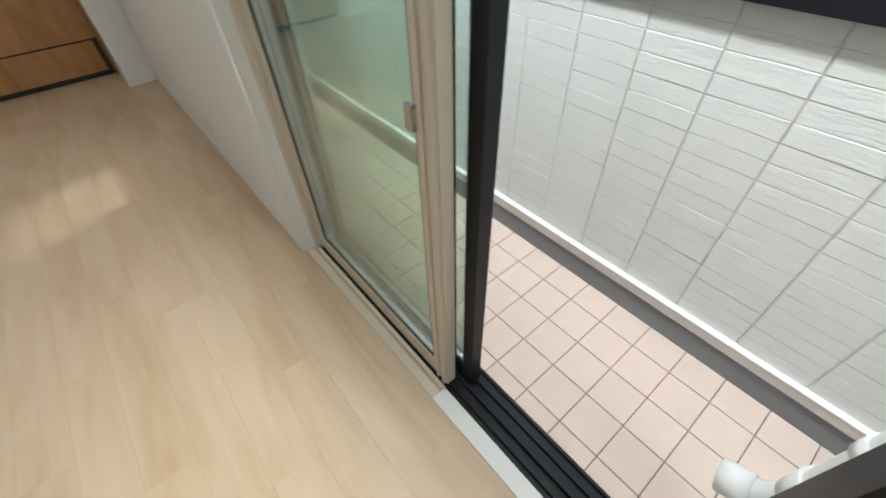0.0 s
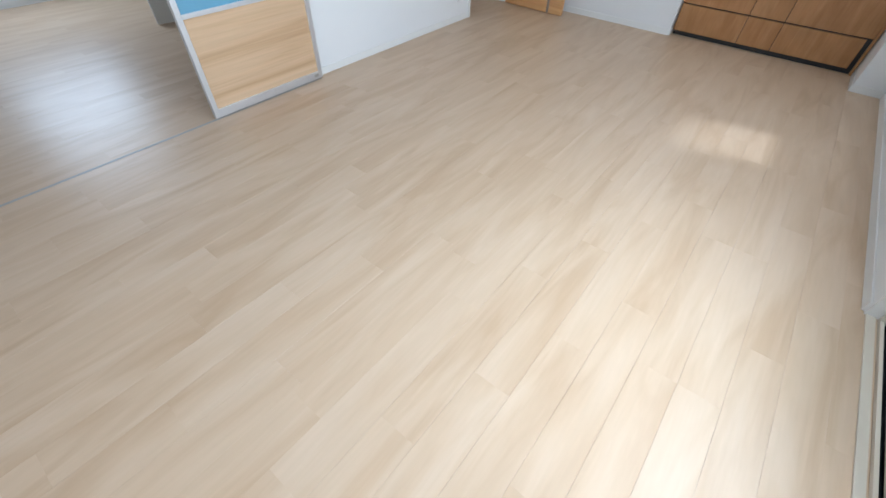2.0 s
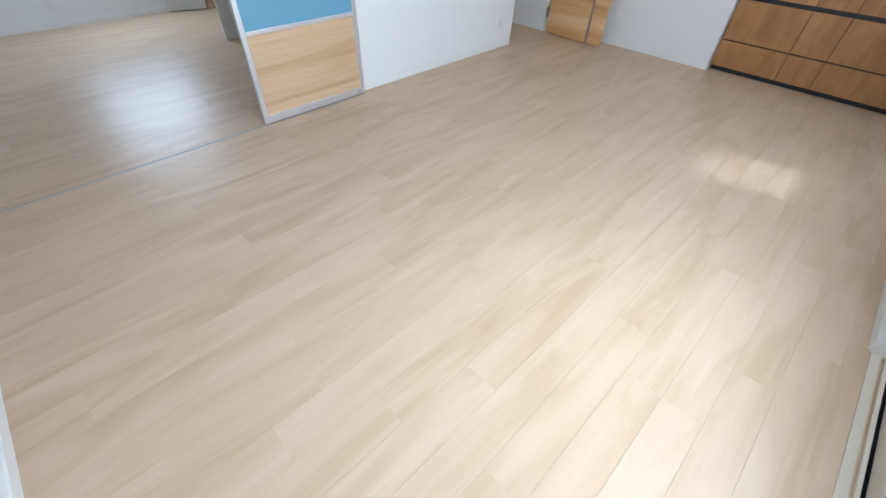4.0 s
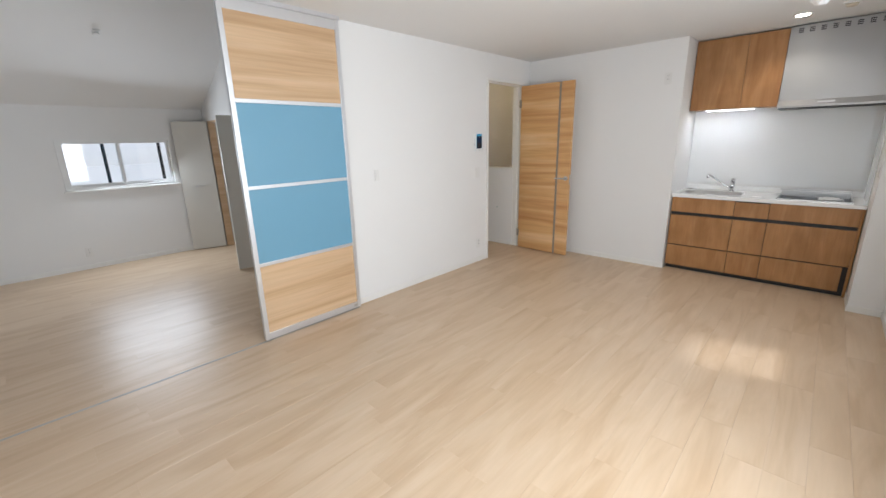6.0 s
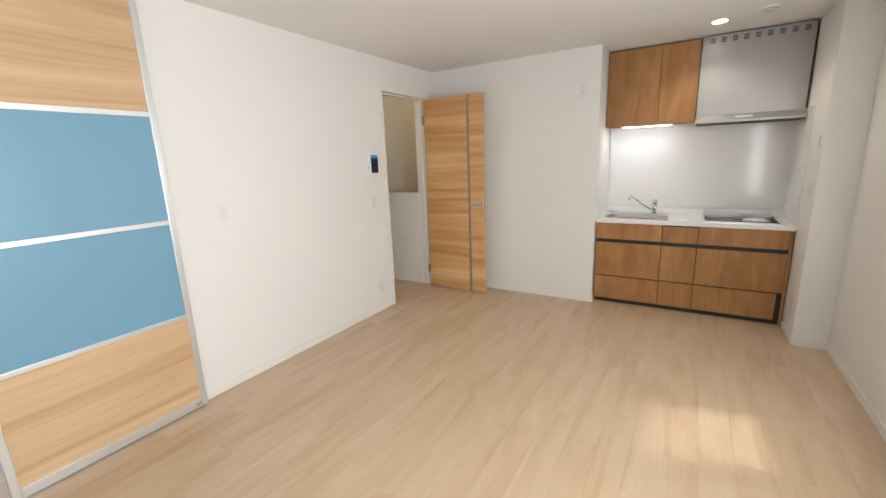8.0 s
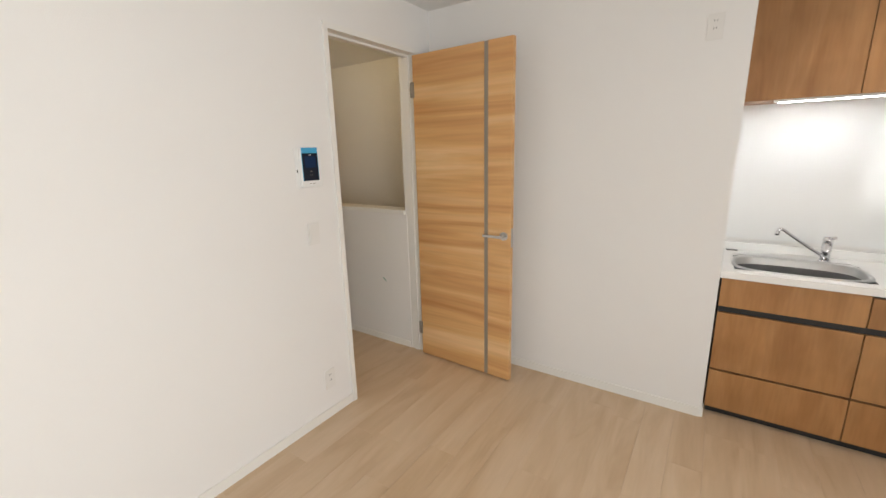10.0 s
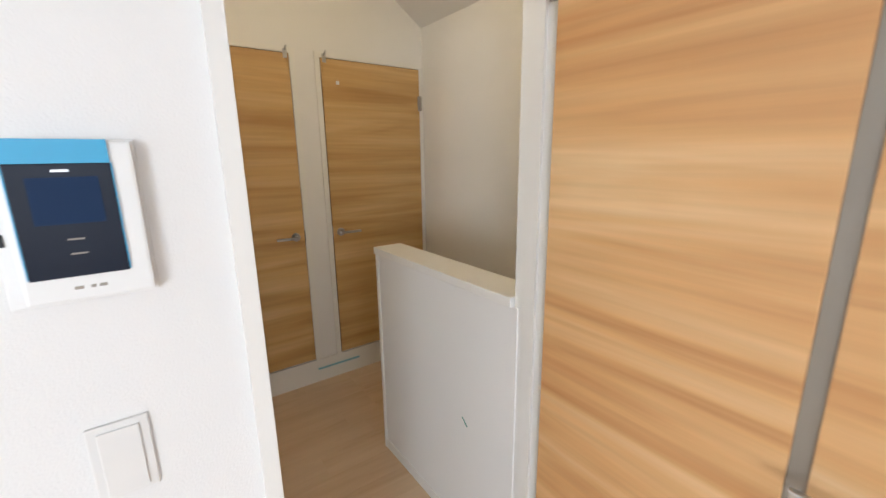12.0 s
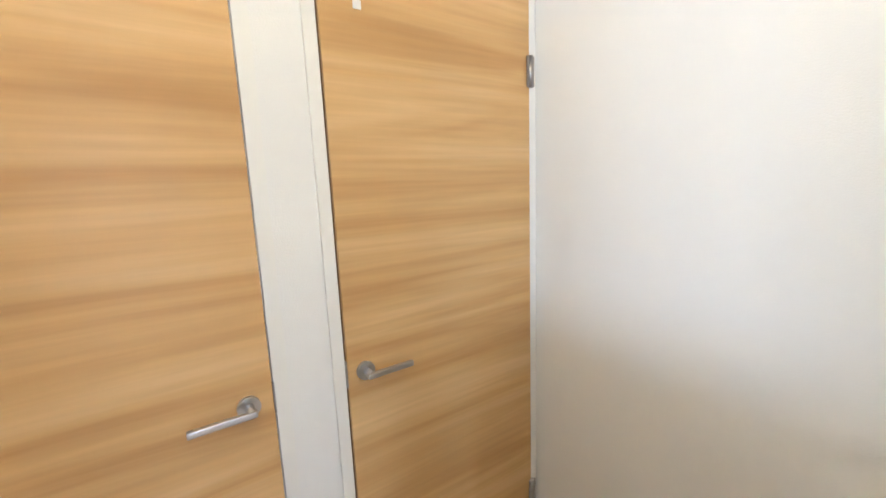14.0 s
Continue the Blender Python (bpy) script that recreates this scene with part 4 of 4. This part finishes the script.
structure("closet_jamb", solids((-3.54, -3.52, CW + 0.002, CW + 0.1, 0.0, 1.815), (-2.02, -2.0, CW + 0.002, CW + 0.1, 0.0, 1.815)), PANEL_WOOD, "wooden jambs of the closet opening", "trim")

# ---- balcony things ----
dp = thing("downpipe", "white plastic downpipe with an elbow on the balcony", "downpipe", at=(3.955, -3.80, 0))
tube("pipe", [(0, 0, 2.6), (0, 0, 0.40), (0.0, 0.008, 0.35), (-0.002, 0.028, 0.31), (-0.004, 0.06, 0.285), (-0.005, 0.09, 0.275)], 0.033, WHITE_PVC, dp)
part("collar", rodded((-0.003, 0.045, 0.295), (-0.005, 0.105, 0.27), 0.041, seg=28), WHITE_PVC, dp, smooth=True)
part("elbow_collar", rodded((0, 0, 0.38), (0, 0, 0.46), 0.040, seg=28), WHITE_PVC, dp, smooth=True)
part("clamp", rod(rodded((0, 0, 0.60), (0, 0, 0.64), 0.038, seg=28), (-0.115, 0, 0.62), (-0.03, 0, 0.62), 0.010), WHITE_PVC, dp, smooth=True)
# unseen slab added to keep direct sun out of the sliding window
structure("balcony_sun_block", solids((3.84, 5.35, -5.2, -0.95, 2.66, 2.76)), CONCRETE, "pale slab added out of view to block the sun", "ceiling")

# ---- neighbouring house beyond the room window ----
for z in (1.75,):
    for y in (-5.2, -3.6, -2.0, -0.4):
        nw = tagged(thing("window_4", "grey window of the neighbouring house", "window"), kind="structure")
        part("window_frame", solids((-8.10, -8.06, y - 0.30, y - 0.26, z, z + 1.0), (-8.10, -8.06, y + 0.26, y + 0.30, z, z + 1.0), (-8.10, -8.06, y - 0.26, y + 0.26, z + 0.96, z + 1.0), (-8.10, -8.06, y - 0.26, y + 0.26, z, z + 0.04)), ALU, nw)
        part("pane", boxed(-8.099, -8.09, y - 0.26, y + 0.26, z + 0.04, z + 0.96), SCREEN, nw)

# ---- pieces: floor planks, balcony tiles, siding blocks ----
floor_ob = bpy.data.objects["floor"]
plank_mesh = {}


def plank(x0, x1, y0, y1, parent):
    key = (round(x1 - x0, 3), round(y1 - y0, 3))
    if key not in plank_mesh:
        g = 0.0
        bm = bmesh.new()
        w, l = key[0] / 2 - g, key[1] / 2 - g
        top, c = 0.0, 0.0004
        vs = [bm.verts.new(p) for p in ((-w, -l, -0.012), (w, -l, -0.012), (w, l, -0.012), (-w, l, -0.012), (-w, -l, -c), (w, -l, -c), (w, l, -c), (-w, l, -c),
                                        (-w + c, -l + c, top), (w - c, -l + c, top), (w - c, l - c, top), (-w + c, l - c, top))]
        for f in ((8, 9, 10, 11), (4, 5, 9, 8), (5, 6, 10, 9), (6, 7, 11, 10), (7, 4, 8, 11), (0, 1, 5, 4), (1, 2, 6, 5), (2, 3, 7, 6), (3, 0, 4, 7)):
            bm.faces.new([vs[i] for i in f])
        me = bpy.data.meshes.new("plank")
        bm.to_mesh(me)
        bm.free()
        me.materials.append(FLOORING)
        plank_mesh[key] = me
    ob = new("plank", plank_mesh[key])
    ob.parent = parent
    ob.location = ((x0 + x1) / 2, (y0 + y1) / 2, 0.0)


PWID, PLEN = 0.1515, 0.91


def planks(x0, x1, y0, y1):
    """Staggered strips on one grid for all rooms, with joints on the lines x = 3.077 and y = -2.90."""
    k = math.floor((x0 - 3.077) / PWID + 1e-6)
    while 3.077 + k * PWID < x1 - 0.004:
        a, b = max(x0, 3.077 + k * PWID), min(x1, 3.077 + (k + 1) * PWID)
        shift = 0.0 if k % 11 in (4, 10) else (k * 0.37) % 1.0
        y = -2.90 + (shift - 8) * PLEN
        while y < y1 - 0.004:
            c, d = max(y, y0), min(y + PLEN, y1)
            if b - a > 0.004 and d - c > 0.01:
                plank(a, b, c, d, floor_ob)
            y += PLEN
        k += 1


planks(0.0, EAST + 0.05, SOUTH, NORTH + 0.25)
planks(FAR, 0.0, SOUTH, CW + 0.3)
planks(HX, 0.0, -0.12, 0.865)
planks(HX, -1.02, 0.865, 1.60)

balcony = bpy.data.objects["balcony_floor"]
TP = 0.1455
bm = bmesh.new()
box(bm, -TP / 2 + 0.0014, TP / 2 - 0.0014, -TP / 2 + 0.0014, TP / 2 - 0.0014, -0.008, 0.0, bevel=0.0015, segments=1)
me = bpy.data.meshes.new("tile")
bm.to_mesh(me)
bm.free()
me.materials.append(TILE)
for i in range(6):
    for j in range(31):
        ob = new("tile", me)
        ob.parent = balcony
        ob.location = (4.180 + TP * (i - 3) + TP / 2, -3.183 + TP * (j - 13) + TP / 2, BZ)

bm = bmesh.new()
BL, BHt = 0.209, 0.0555
box(bm, -0.012, 0.012, -BL / 2 + 0.0016, BL / 2 - 0.0016, -BHt / 2 + 0.0002, BHt / 2 - 0.0002, bevel=0.002, segments=1)
bricks = []
for k in range(4):
    b2 = bm.copy()
    for v in b2.verts:
        v.co.x += 0.0022 * noise.noise(Vector((v.co.y * 9 + k * 7, v.co.z * 30, k)))
    me = bpy.data.meshes.new("brick")
    b2.to_mesh(me)
    b2.free()
    me.materials.append(SIDING)
    bricks.append(me)
bm.free()
for j in range(17):
    for k in range(17):
        ob = new("brick", random.choice(bricks))
        ob.parent = parapet
        ob.location = (BX + 0.013 + random.uniform(-0.0005, 0.0005), -2.940 + BL * (j - 9) + BL / 2, 0.1695 + BHt * k)
